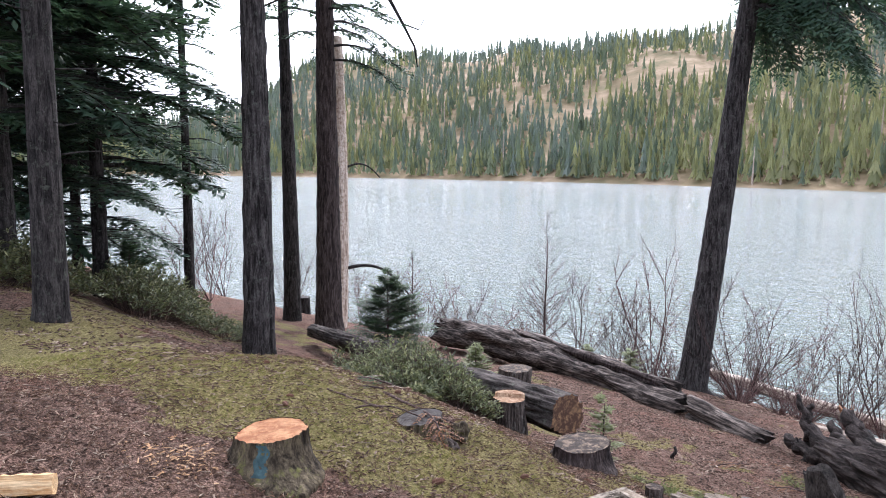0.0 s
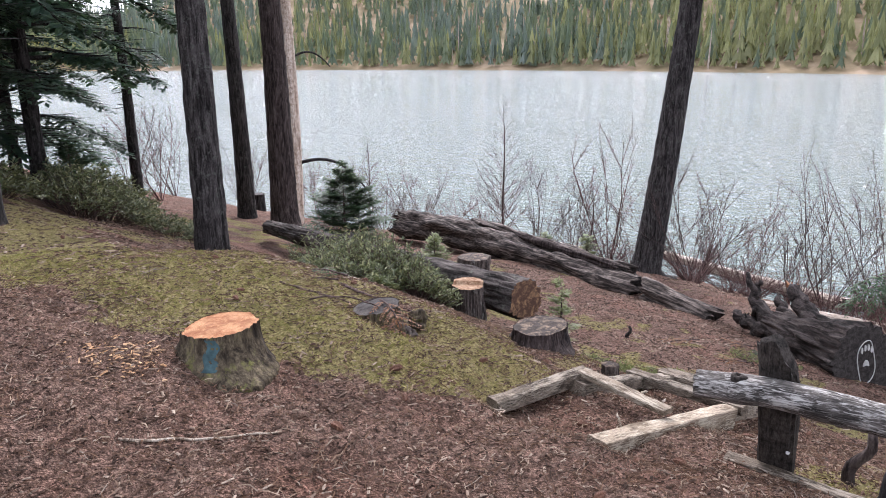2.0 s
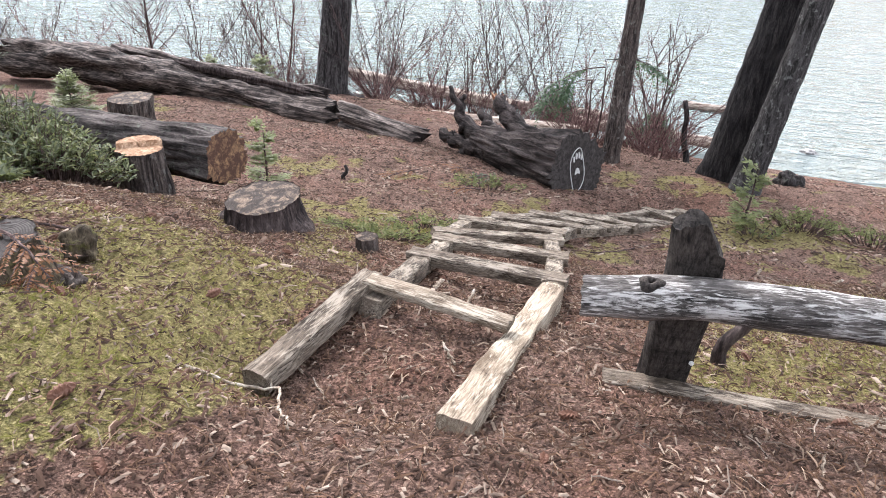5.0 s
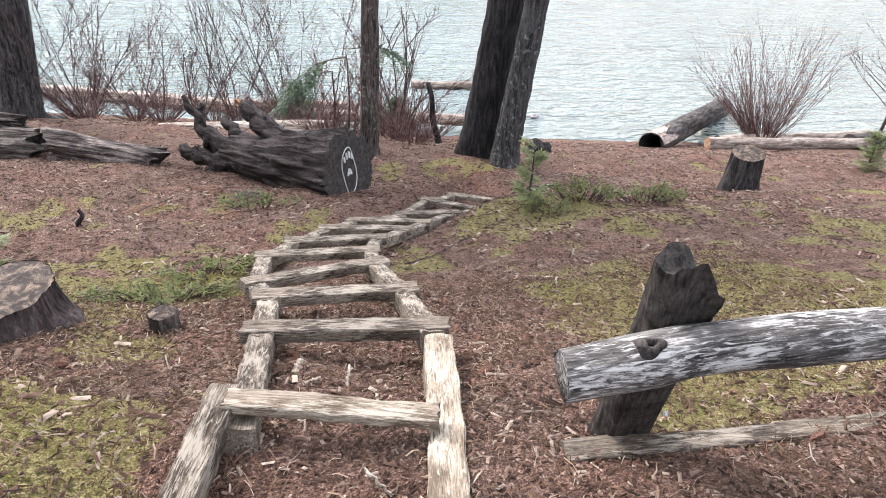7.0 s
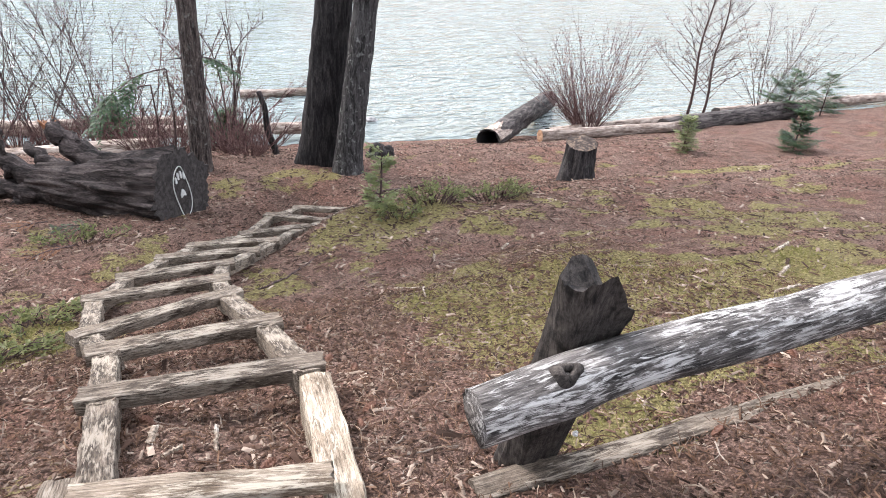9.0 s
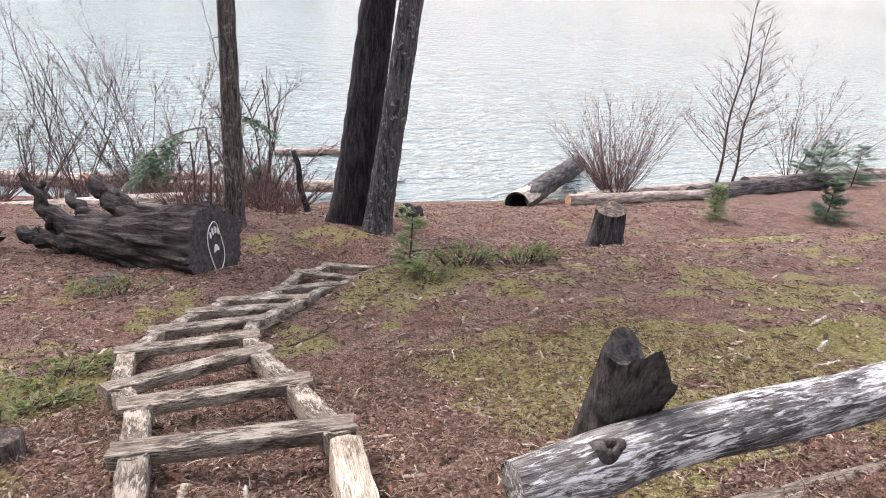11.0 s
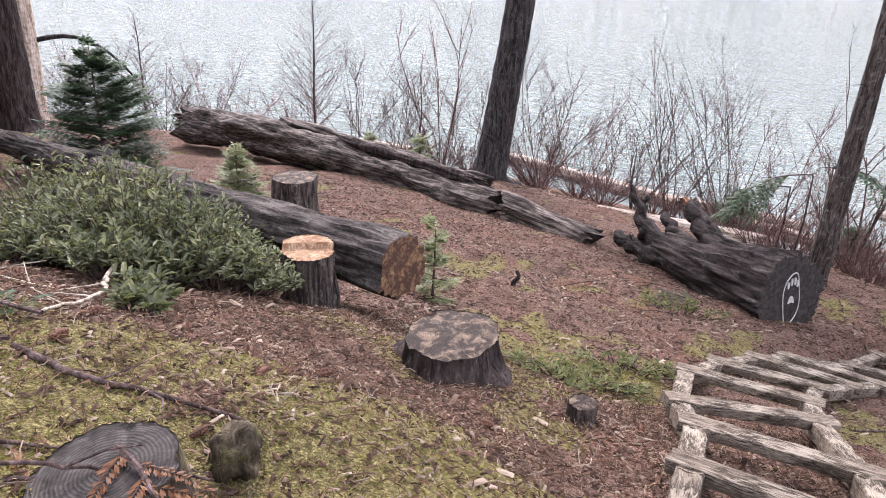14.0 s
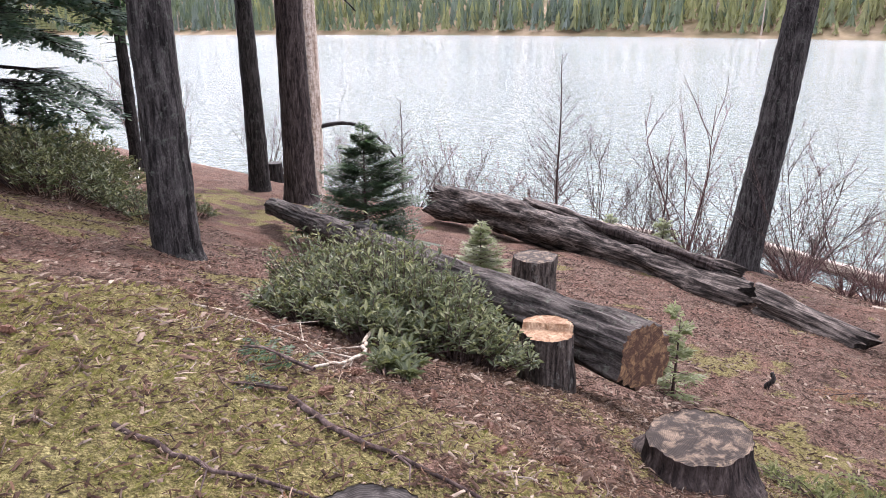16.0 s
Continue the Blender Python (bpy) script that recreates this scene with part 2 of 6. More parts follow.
def ground_material():
    m, nt, b = material("forest_floor", 0.95, 0.12)
    v = coords(nt)

    def total(x, gain, y):
        t = nt.nodes.new("ShaderNodeMath")
        t.operation = "MULTIPLY_ADD"
        t.inputs[1].default_value = gain
        nt.links.new(x, t.inputs[0])
        nt.links.new(y, t.inputs[2])
        return t.outputs[0]

    mid = noise_fac(nt, v, 2.3, 6, 0.7)
    fine = noise_fac(nt, v, 52, 4, 0.75)
    grit = noise_fac(nt, v, 150, 3, 0.8)
    chips = nt.nodes.new("ShaderNodeTexVoronoi")
    chips.inputs["Scale"].default_value = 85
    nt.links.new(v, chips.inputs["Vector"])
    litter = ramp(nt, fine, [(0.36, (0.018, 0.01, 0.008)), (0.5, (0.14, 0.086, 0.067)), (0.62, (0.42, 0.29, 0.22))])
    shade = mix(nt, 0.5, litter, mix(nt, chips.outputs["Color"], (0.035, 0.02, 0.016), (0.36, 0.225, 0.17)))
    rusty = mix(nt, ramp(nt, fine, [(0.35, (0, 0, 0)), (0.65, (1, 1, 1))]), (0.06, 0.024, 0.017), (0.32, 0.165, 0.115))
    shade = mix(nt, ramp(nt, noise_fac(nt, v, 1.1, 4), [(0.44, (0, 0, 0)), (0.7, (0.7, 0.7, 0.7))]), shade, rusty)
    shade = mix(nt, 0.7, shade, ramp(nt, noise_fac(nt, v, 30, 5, 0.85), [(0.4, (0.32, 0.31, 0.3)), (0.6, (1.6, 1.6, 1.6))]), "MULTIPLY")
    shade = mix(nt, 0.5, shade, ramp(nt, noise_fac(nt, v, 3.6, 4, 0.6), [(0.36, (0.5, 0.47, 0.46)), (0.62, (1.3, 1.3, 1.3))]), "MULTIPLY")
    # yellow moss, its light end raised to stand in for dappled sun on it
    moss = ramp(nt, noise_fac(nt, v, 34, 5, 0.8), [(0.36, (0.06, 0.057, 0.02)), (0.5, (0.215, 0.193, 0.068)), (0.64, (0.45, 0.4, 0.18))])
    moss = mix(nt, 0.5, moss, ramp(nt, grit, [(0.36, (0.45, 0.42, 0.36)), (0.62, (1.45, 1.42, 1.3))]), "MULTIPLY")
    mask_attr = nt.nodes.new("ShaderNodeAttribute")
    mask_attr.attribute_name = "moss"
    # patches at three sizes, broken up by the litter that shows through
    cover = total(mask_attr.outputs["Fac"], 1.0, total(noise_fac(nt, v, 13, 4, 0.75), 0.6, mid))
    mask = ramp(nt, cover, [(0.93, (0, 0, 0)), (1.28, (0.78, 0.78, 0.78))])
    colour(nt, b, mix(nt, mask, shade, moss))
    bump(nt, b, total(grit, 0.4, total(fine, 1.0, chips.outputs["Distance"])), 1.0, 0.04)
    return m


def water_material():
    m, nt, b = material("lake_water", 0.1, 1.0)
    b.inputs["IOR"].default_value = 1.33
    v = coords(nt)
    tint = noise_fac(nt, v, 0.01, 3)
    colour(nt, b, ramp(nt, tint, [(0.35, (0.205, 0.24, 0.225)), (0.7, (0.255, 0.285, 0.27))]))
    def ripples(sx, sy, turn, distort):
        tc, mp = nt.nodes.new("ShaderNodeTexCoord"), nt.nodes.new("ShaderNodeMapping")
        mp.inputs["Scale"].default_value, mp.inputs["Rotation"].default_value = (sx, sy, 1), (0, 0, radians(turn))
        nt.links.new(tc.outputs["Object"], mp.inputs["Vector"])
        return noise_fac(nt, mp.outputs["Vector"], 1.0, 3, 0.5, distort)

    height = None
    for sx, sy, turn, distort, gain in ((0.14, 0.4, 12, 0.8, 1.6), (0.5, 1.5, -14, 1.0, 1.5), (1.3, 3.6, 8, 0.7, 0.9), (4.0, 9.0, -10, 0.5, 0.16)):
        s = nt.nodes.new("ShaderNodeMath")
        s.operation = "MULTIPLY_ADD"
        nt.links.new(ripples(sx, sy, turn, distort), s.inputs[0])
        s.inputs[1].default_value = gain
        if height:
            nt.links.new(height, s.inputs[2])
        height = s.outputs[0]
    bump(nt, b, height, 1.0, 0.6)
    return m


GROUND, WATER = ground_material(), water_material()


# ---- mesh tools ----
def mesh_from(name, bm, mat, smooth=True):
    me = bpy.data.meshes.new(name)
    bm.to_mesh(me)
    bm.free()
    for m in mat if isinstance(mat, (list, tuple)) else (mat,):
        me.materials.append(m)
    if smooth:
        me.polygons.foreach_set("use_smooth", [True] * len(me.polygons))
    return me


def part(name, bm, mat, parent, label="", smooth=True):
    ob = new(name, mesh_from(name, bm, mat, smooth))
    ob.parent = parent
    if label:
        tagged(ob, label)
    return ob


def thing(name, loc, label, category, group="", turn=(0, 0, 0)):
    ob = new(name)
    ob.empty_display_size = 0.1
    ob.matrix_world = pose(*loc, *turn)
    return tagged(ob, label, category, group)


def raw(name, verts, faces, mat, smooth=False):
    me = bpy.data.meshes.new(name)
    me.from_pydata(verts, [], faces)
    for m in mat if isinstance(mat, (list, tuple)) else (mat,):
        me.materials.append(m)
    if smooth:
        me.polygons.foreach_set("use_smooth", [True] * len(me.polygons))
    return me


def raw_part(name, verts, faces, mat, parent, label="", smooth=False):
    ob = new(name, raw(name, verts, faces, mat, smooth))
    ob.parent = parent
    if label:
        tagged(ob, label)
    return ob


class Soup:
    """Vertices and faces gathered for one mesh."""

    def __init__(self):
        self.v, self.f = [], []

    def tube(self, pts, radii, seg=6, shape=None, cap=True):
        pts = [Vector(p) for p in pts]
        start, n = len(self.v), len(pts)
        side = None
        for i, p in enumerate(pts):
            d = (pts[min(i + 1, n - 1)] - pts[max(i - 1, 0)]).normalized()
            if side is None:
                side = d.cross(Vector((0.13, 0.97, 0.2)) if abs(d.y) < 0.9 else Vector((1, 0, 0.1))).normalized()
            side = (side - d * side.dot(d)).normalized()
            up = d.cross(side)
            for k in range(seg):
                a = 2 * math.pi * k / seg
                r = radii[i] if shape is None else shape(i, a, radii[i])
                q = p + (side * math.cos(a) + up * math.sin(a)) * r
                self.v.append((q.x, q.y, q.z))
        for i in range(n - 1):
            for k in range(seg):
                a, b = start + i * seg + k, start + i * seg + (k + 1) % seg
                self.f.append((a, b, b + seg, a + seg))
        if cap:
            self.f.append(tuple(start + k for k in reversed(range(seg))))
            self.f.append(tuple(start + (n - 1) * seg + k for k in range(seg)))

    def blade(self, p, d, length, width, normal):
        d, s = Vector(d).normalized(), Vector(d).cross(Vector(normal))
        s = s.normalized() * width * 0.5
        p, i = Vector(p), len(self.v)
        m = p + d * length * 0.45
        for q in (p, m + s, p + d * length, m - s):
            self.v.append((q.x, q.y, q.z))
        self.f.append((i, i + 1, i + 2, i + 3))


def sstep(a, b, x):
    u = np.clip((x - a) / (b - a), 0, 1)
    return u * u * (3 - 2 * u)


PROFILE_Y = [-60, -12, -3, 1, 3, 4.2, 5.5, 8.6, 11.5, 13.4, 15.5, 18, 20.5, 22.6, 25, 30, 60]
PROFILE_Z = [9.8, 8.5, 7.15, 6.6, 6.34, 5.93, 5.28, 4.12, 3.35, 2.62, 2.38, 1.6, 0.75, 0.06, -0.4, -1.2, -4]


def slope(x, y):
    """The height of the bank above the lake, which lies at 0."""
    x, y = np.asarray(x, float), np.asarray(y, float)
    shore = np.interp(x, [-60, -30, -19, -7, -3, 5, 9, 14, 30, 60], [-3, 0, 1.2, 3.2, 2.6, 0.8, 0.3, -0.3, -0.3, 1])
    z = np.interp(y - shore * sstep(9, 17, y), PROFILE_Y, PROFILE_Z)
    z = z + 0.17 * np.clip(1.0 - x, 0, 2.7) * sstep(-6.5, -2.5, x) * sstep(9.5, 4.5, y) * sstep(-14, 2, y)
    z = z + 0.075 * np.clip(x - 1.8, 0, 3.2) * sstep(4, 6, y) * sstep(13.2, 10.5, y) * sstep(11, 6, x)
    # the steps lie in a worn trench
    cx = np.interp(y, [3, 5.4, 8.2, 9.2, 10.1, 11, 11.6, 12.8, 13.7, 15], [1.1, 1.33, 1.18, 1.38, 1.77, 2.2, 2.85, 3.4, 4.05, 4.6])
    cz = np.interp(y, [2.8, 3.45, 4.4, 5.45, 6.33, 7.2, 8.2, 9.2, 10.1, 10.9, 11.6, 12.8, 13.7, 14.6], [6.36, 5.97, 5.85, 5.47, 5.14, 4.79, 4.39, 4.0, 3.64, 3.36, 3.12, 2.64, 2.35, 2.34])
    w = np.exp(-((x - cx) / 0.95) ** 4) * sstep(2.8, 3.4, y) * sstep(14.8, 13.9, y)
    return z * (1 - w) + cz * w


WAVES = []
for _ in range(26):
    wave_len = random.uniform(0.35, 2.4)
    WAVES.append((random.uniform(0, math.pi), wave_len, random.uniform(0, 6.28), 0.006 * wave_len ** 0.75))


def surface(x, y):
    """The slope with its small humps and hollows."""
    x, y = np.asarray(x, float), np.asarray(y, float)
    rough = np.zeros_like(x)
    for a, wave, ph, amp in WAVES:
        rough = rough + amp * np.sin((x * math.cos(a) + y * math.sin(a)) * 6.28 / wave + ph)
    return slope(x, y) + rough * sstep(60, 20, np.hypot(x, y - 6)) * np.where(y > 21, 0.35, 1)


def land(x, y):
    return float(surface(x, y))


# ---- ground, lake, far hill ----
def axis(*runs):
    out = [np.arange(a, b, s) for a, b, s in runs]
    return np.concatenate(out)


# moss and grass spots; those left of the steps also paint the sunlit patch
MOSS_AND_SUN = ((-0.5, 3.4, 1.0, 0.8, 0.8), (0.25, 2.9, 0.6, 0.7, 0.8), (-2.6, 3.1, 1.6, 1.0, 0.9), (-6.5, 3.0, 3.2, 1.0, 0.7), (-0.1, 4.7, 0.8, 0.8, 0.7), (3.5, 6.4, 0.9, 1.5, 0.75), (3.6, 4.9, 1.4, 0.5, 1.0), (0.1, 8.0, 1.2, 0.7, 0.75),
         (11.5, 12.3, 1.8, 0.5, 1.1), (2.45, 8.7, 0.3, 0.5, 0.9), (-2.5, 1.6, 1.8, 0.55, 1.1), (-5.6, 1.3, 2.6, 1.0, 0.8), (-1.4, 2.3, 0.9, 0.5, 0.9), (6.5, 8.0, 2.4, 1.4, 0.4), (-1.2, 4.4, 0.7, 0.4, 0.6), (-12, 4.5, 3.5, 1.6, 0.55),
         (-17, 12.5, 4, 2.0, 0.7), (3.9, 10.6, 1.6, 0.5, 0.6), (-0.5, 6.9, 0.5, 0.5, 0.4), (4.2, 15.0, 1.2, 0.5, 0.6), (2.85, 4.35, 0.5, 0.3, 0.8), (-0.9, 9.3, 0.9, 0.5, 0.3), (5.5, 5.8, 1.2, 0.8, 0.5))
TRODDEN = ((2.2, 1.5, 2.0, 1.5, 1.0), (1.3, 4.0, 0.55, 1.3, 1.2), (2.35, 5.4, 0.4, 1.6, 1.0), (2.5, 7.6, 0.35, 1.4, 0.8), (-1.1, 5.4, 1.1, 0.4, 0.6), (-1.0, 0.7, 1.3, 0.6, 1.0), (-5.8, 5.0, 3.0, 0.7, 0.5), (3.2, 3.5, 1.8, 0.4, 1.0), (1.2, 6.2, 0.5, 1.6, 0.6))


def green_cover(x, y):
    """How much moss and grass grows, less where feet have worn it off."""
    out = np.zeros_like(np.asarray(x, float))
    for cx, cy, rx, ry, w in MOSS_AND_SUN:
        out = out + 0.75 * w * np.exp(-((x - cx) / rx) ** 2 - ((y - cy) / ry) ** 2)
    out = out - 0.25 * sstep(10.5, 13, np.asarray(y, float))
    for cx, cy, rx, ry, w in TRODDEN:
        out = out - w * np.exp(-((x - cx) / rx) ** 2 - ((y - cy) / ry) ** 2)
    return out


def patchiness(x, y):
    return 0.55 * noise.noise(Vector((x * 0.55, y * 0.55, 2))) + 0.55 * noise.noise(Vector((x * 2.1, y * 2.1, 7)))


def build_ground():
    xs = axis((-1800, -400, 200), (-400, -60, 20), (-60, -26, 2), (-26, -9, 0.35), (-9, 9, 0.11), (9, 26, 0.3), (26, 60, 2), (60, 400, 20), (400, 1801, 200))
    ys = axis((-1800, -400, 200), (-400, -60, 20), (-60, -6, 1.5), (-6, -1.5, 0.3), (-1.5, 15, 0.11), (15, 27, 0.25), (27, 62, 2), (62, 400, 40), (400, 1801, 200))
    X, Y = np.meshgrid(xs, ys)
    Z = surface(X, Y)
    Z = np.where(Y < -60, 9.8, Z)
    Z = np.where(Y > 60, -4, Z)
    Z = Z + np.random.normal(0, 0.004, Z.shape) * sstep(60, 20, np.hypot(X, Y - 6))
    verts = np.stack([X, Y, Z], -1).reshape(-1, 3)
    nx, ny = len(xs), len(ys)
    i = np.arange(ny - 1)[:, None] * nx + np.arange(nx - 1)[None]
    faces = np.stack([i, i + 1, i + nx + 1, i + nx], -1).reshape(-1, 4)
    ob = new("ground", raw("ground", verts.tolist(), faces.tolist(), GROUND, True))
    moss = green_cover(verts[:, 0], verts[:, 1])
    near = np.hypot(verts[:, 0], verts[:, 1] - 7) < 22
    for i in np.nonzero(near)[0]:
        moss[i] += patchiness(verts[i, 0], verts[i, 1])
    attr = ob.data.attributes.new("moss", "FLOAT", "POINT")
    attr.data.foreach_set("value", moss)
    tagged(ob, "sloping forest floor of brown needle litter and moss", "ground", kind="structure")
    return ob


build_ground()
lake = new("water", raw("water", [(-1700, 15, 0), (1700, 15, 0), (1700, 1500, 0), (-1700, 1500, 0)], [(0, 1, 2, 3)], WATER))
tagged(lake, "pale green rippled lake water under a bright sky", "lake", kind="structure")


def hill_height(x, y):
    """The wooded hill across the lake."""
    x, y = np.asarray(x, float), np.asarray(y, float)
    a = np.degrees(np.arctan2(-x, y))
    d = np.hypot(x, y)
    shore = np.interp(a, [-40, -10, 8, 22, 40, 52, 64, 75, 100], [330, 325, 320, 360, 430, 480, 540, 620, 700])
    top = np.interp(a, [-40, -5, 10, 22, 33, 44, 54, 58, 61, 66, 80, 100], [140, 158, 175, 180, 160, 156, 143, 110, 72, 50, 42, 38])
    run = np.interp(a, [-40, 20, 50, 60, 70, 100], [620, 640, 620, 560, 420, 380])
    u = (d - shore) / run
    z = top * np.where(u < 0, u * 0.6, sstep(-0.35, 1.0, u) * 1.21 - 0.21 * 1.0 * (1 - np.clip(u * 3, 0, 1)) - 0.21 * np.clip(u * 3, 0, 1))
    bumps = 7 * np.sin(x / 61 + 1.3) * np.sin(y / 73) + 4 * np.sin(x / 27 + y / 31)
    return z + np.clip(u * 2.5, 0, 1) * bumps + np.where(u >= 0, 0.8, 0.0), u, a


def build_hill():
    angs, dists = np.radians(np.arange(-60, 112, 0.8)), np.concatenate([np.arange(290, 700, 10), np.arange(700, 1700, 25)])
    A, D = np.meshgrid(angs, dists)
    X, Y = -np.sin(A) * D, np.cos(A) * D
    Z, U, _ = hill_height(X, Y)
    Z = np.clip(Z, -6, None)
    verts = np.stack([X, Y, Z], -1).reshape(-1, 3).tolist()
    nx, ny = len(angs), len(dists)
    i = np.arange(ny - 1)[:, None] * nx + np.arange(nx - 1)[None]
    faces = np.stack([i, i + nx, i + nx + 1, i + 1], -1).reshape(-1, 4).tolist()
    m, nt, b = material("logged_hillside", 0.95, 0.1)
    v = coords(nt)
    n = noise_fac(nt, v, 0.03, 6, 0.7)
    colour(nt, b, ramp(nt, n, [(0.3, (0.09, 0.09, 0.045)), (0.5, (0.2, 0.15, 0.09)), (0.7, (0.36, 0.27, 0.19))]))
    ob = new("backdrop_hill", raw("backdrop_hill", verts, faces, m, True))
    tagged(ob, "distant hillside with bare tan logged strips", "hill", kind="structure")


build_hill()


# ---- trunks ----
def bark_shape(seg, rings, depth, seed, flare, buttress=5):
    """Furrowed radius, by ring and angle."""
    rnd = random.Random(seed)
    phases = [(rnd.uniform(0, 6.28), rnd.uniform(0.6, 1.4)) for _ in range(buttress)]

    def shape(i, a, r):
        u = i / rings
        p = Vector((math.cos(a) * 5.5 + seed, math.sin(a) * 5.5, i * 0.16))
        furrow = abs(noise.noise(p * 1.6)) * 2 - 0.45 + 0.5 * noise.noise(p * 3.7)
        root = sum(w * max(0, math.cos(a - ph)) ** 6 for ph, w in phases)
        return r + depth * furrow + r * root * flare * math.exp(-u * 34)

    return shape


def trunk_path(base, height, lean, bend, rings, sink=0.35):
    pts = []
    for i in range(rings + 1):
        h = -sink + (height + sink) * (i / rings) ** 1.25
        s = max(h, 0)
        pts.append((lean[0] * s + bend * math.sin(s * 0.35), lean[1] * s + bend * 0.6 * math.sin(s * 0.27 + 1), h))
    return pts


def spray(soup, start, direction, length, size, rnd, droop=0.25, density=1.0):
    """A flat conifer branchlet: side shoots set with needles."""
    d = Vector(direction).normalized()
    side = d.cross(Vector((0, 0, 1)))
    side = side.normalized() if side.length > 0.05 else Vector((1, 0, 0))
    up = side.cross(d)
    n = max(4, int(length / (size * 0.34) * density))
    for k in range(n):
        u = (k + rnd.random() * 0.6) / n
        p = Vector(start) + d * length * u - Vector((0, 0, droop * length * u * u))
        for s in (-1, 1):
            reach = size * (1.0 - 0.55 * u) * rnd.uniform(0.7, 1.3)
            q = side * s * rnd.uniform(0.75, 1.0) + d * rnd.uniform(0.35, 0.75) - up * rnd.uniform(0.0, 0.6)
            soup.blade(p, q, reach, reach * 0.36, up + side * rnd.uniform(-0.6, 0.6))
            soup.blade(p + q * reach * 0.3, q + d * 0.7, reach * 0.62, reach * 0.24, up + d * rnd.uniform(-0.5, 0.5))
    soup.blade(Vector(start) + d * length * 0.92 - Vector((0, 0, droop * length * 0.85)), d, size, size * 0.25, up)


def bough(needles, wood, start, az, length, rnd, rise=0.1, droop=0.5, size=0.2, thick=0.03, bare=0.25, density=1.0, hang=0.0):
    """One limb with its side branches and needles."""
    d = Vector((math.cos(az), math.sin(az), rise))
    pts = []
    for k in range(7):
        u = k / 6
        wob = Vector((rnd.uniform(-1, 1), rnd.uniform(-1, 1), rnd.uniform(-0.6, 0.6))) * length * 0.018
        pts.append(Vector(start) + d * length * u - Vector((0, 0, droop * length * u * u)) + wob)
    wood.tube(pts, [thick * (1 - 0.85 * k / 6) + 0.003 for k in range(7)], 5, cap=False)
    side = Vector((-math.sin(az), math.cos(az), 0))
    n = max(4, int(length * 6.5 * density))
    for k in range(n):
        u = bare + (1 - bare) * (k + rnd.random()) / n
        x = min(u * 6, 5.999)
        p = pts[int(x)].lerp(pts[int(x) + 1], x - int(x))
        s = 1 if k % 2 else -1
        out = side * s * rnd.uniform(0.6, 1.0) + d * rnd.uniform(0.5, 0.9) + Vector((0, 0, rnd.uniform(-0.25, 0.05) - hang))
        reach = length * (0.42 - 0.26 * u) * rnd.uniform(0.7, 1.25) + 0.12
        tip = p + out.normalized() * reach
        wood.tube([p, p.lerp(tip, 0.5), tip], [thick * 0.22, thick * 0.15, 0.002], 3, cap=False)
        spray(needles, p, out, reach, size * rnd.uniform(0.8, 1.25), rnd, 0.3 + hang)
    spray(needles, pts[5], pts[6] - pts[4], length * 0.25, size, rnd)


def conifer(name, base, diameter, height, lean=(0, 0), bend=0.04, mat=BARK, label="", crown_from=9.0, crown_len=2.6, limbs=46, seed=1, seg=44,
            depth=0.02, flare=0.5, snags=0, size=0.22, dens=1.0, top_taper=0.35, low=()):
    x, y = base
    z = land(x, y)
    rnd = random.Random(seed)
    tree = thing(name, (x, y, z), label, "tree", "conifers on the bank")
    rings = max(24, int(height * 7))
    pts = trunk_path((0, 0, 0), height, lean, bend, rings)
    r0 = diameter / 2
    radii = [r0 * (1 - (1 - top_taper) * (i / rings)) * (1 + 0.28 * math.exp(-(i / rings) * 55)) for i in range(rings + 1)]
    body = Soup()
    body.tube(pts, radii, seg, bark_shape(seg, rings, depth, seed, flare))
    raw_part("trunk", body.v, body.f, mat, tree, smooth=True)
    needles, wood = Soup(), Soup()

    def on_trunk(h):
        u = ((h + 0.35) / (height + 0.35)) ** (1 / 1.25) * rings
        i = min(int(u), rings - 1)
        return Vector(pts[i]).lerp(Vector(pts[i + 1]), u - i), radii[i]

    for k in range(limbs):
        u = (k + rnd.random()) / limbs
        h = crown_from + (height - crown_from) * u ** 0.9
        p, r = on_trunk(min(h, height - 0.2))
        az = k * 2.4 + rnd.uniform(-0.5, 0.5)
        reach = crown_len * (1 - 0.8 * u) * rnd.uniform(0.7, 1.2)
        bough(needles, wood, p + Vector((math.cos(az), math.sin(az), 0)) * r * 0.6, az, reach, rnd, rnd.uniform(-0.05, 0.25), rnd.uniform(0.2, 0.5), size, 0.02 + reach * 0.012, 0.18, dens)
    for h, deg, reach, rise, droop, hang in low:
        p, r = on_trunk(h)
        az = radians(deg)
        bough(needles, wood, p + Vector((math.cos(az), math.sin(az), 0)) * r * 0.6, az, reach, rnd, rise, droop, size, 0.025 + reach * 0.01, 0.25, dens, hang)
    for k in range(snags):
        h = rnd.uniform(2.2, crown_from)
        p, r = on_trunk(h)
        az = rnd.uniform(0, 6.28)
        q = p + Vector((math.cos(az), math.sin(az), rnd.uniform(-0.2, 0.3))) * rnd.uniform(0.35, 1.1)
        wood.tube([p, p.lerp(q, 0.5) + Vector((0, 0, rnd.uniform(-0.05, 0.05))), q], [0.02, 0.013, 0.004], 5)
    if wood.v:
        tagged(raw_part("branchwork", wood.v, wood.f, BARK_DARK, tree), kind="stuff")
    if needles.v:
        tagged(raw_part("crown", needles.v, needles.f, NEEDLE, tree, "dark green drooping needles"), kind="stuff")
    return tree


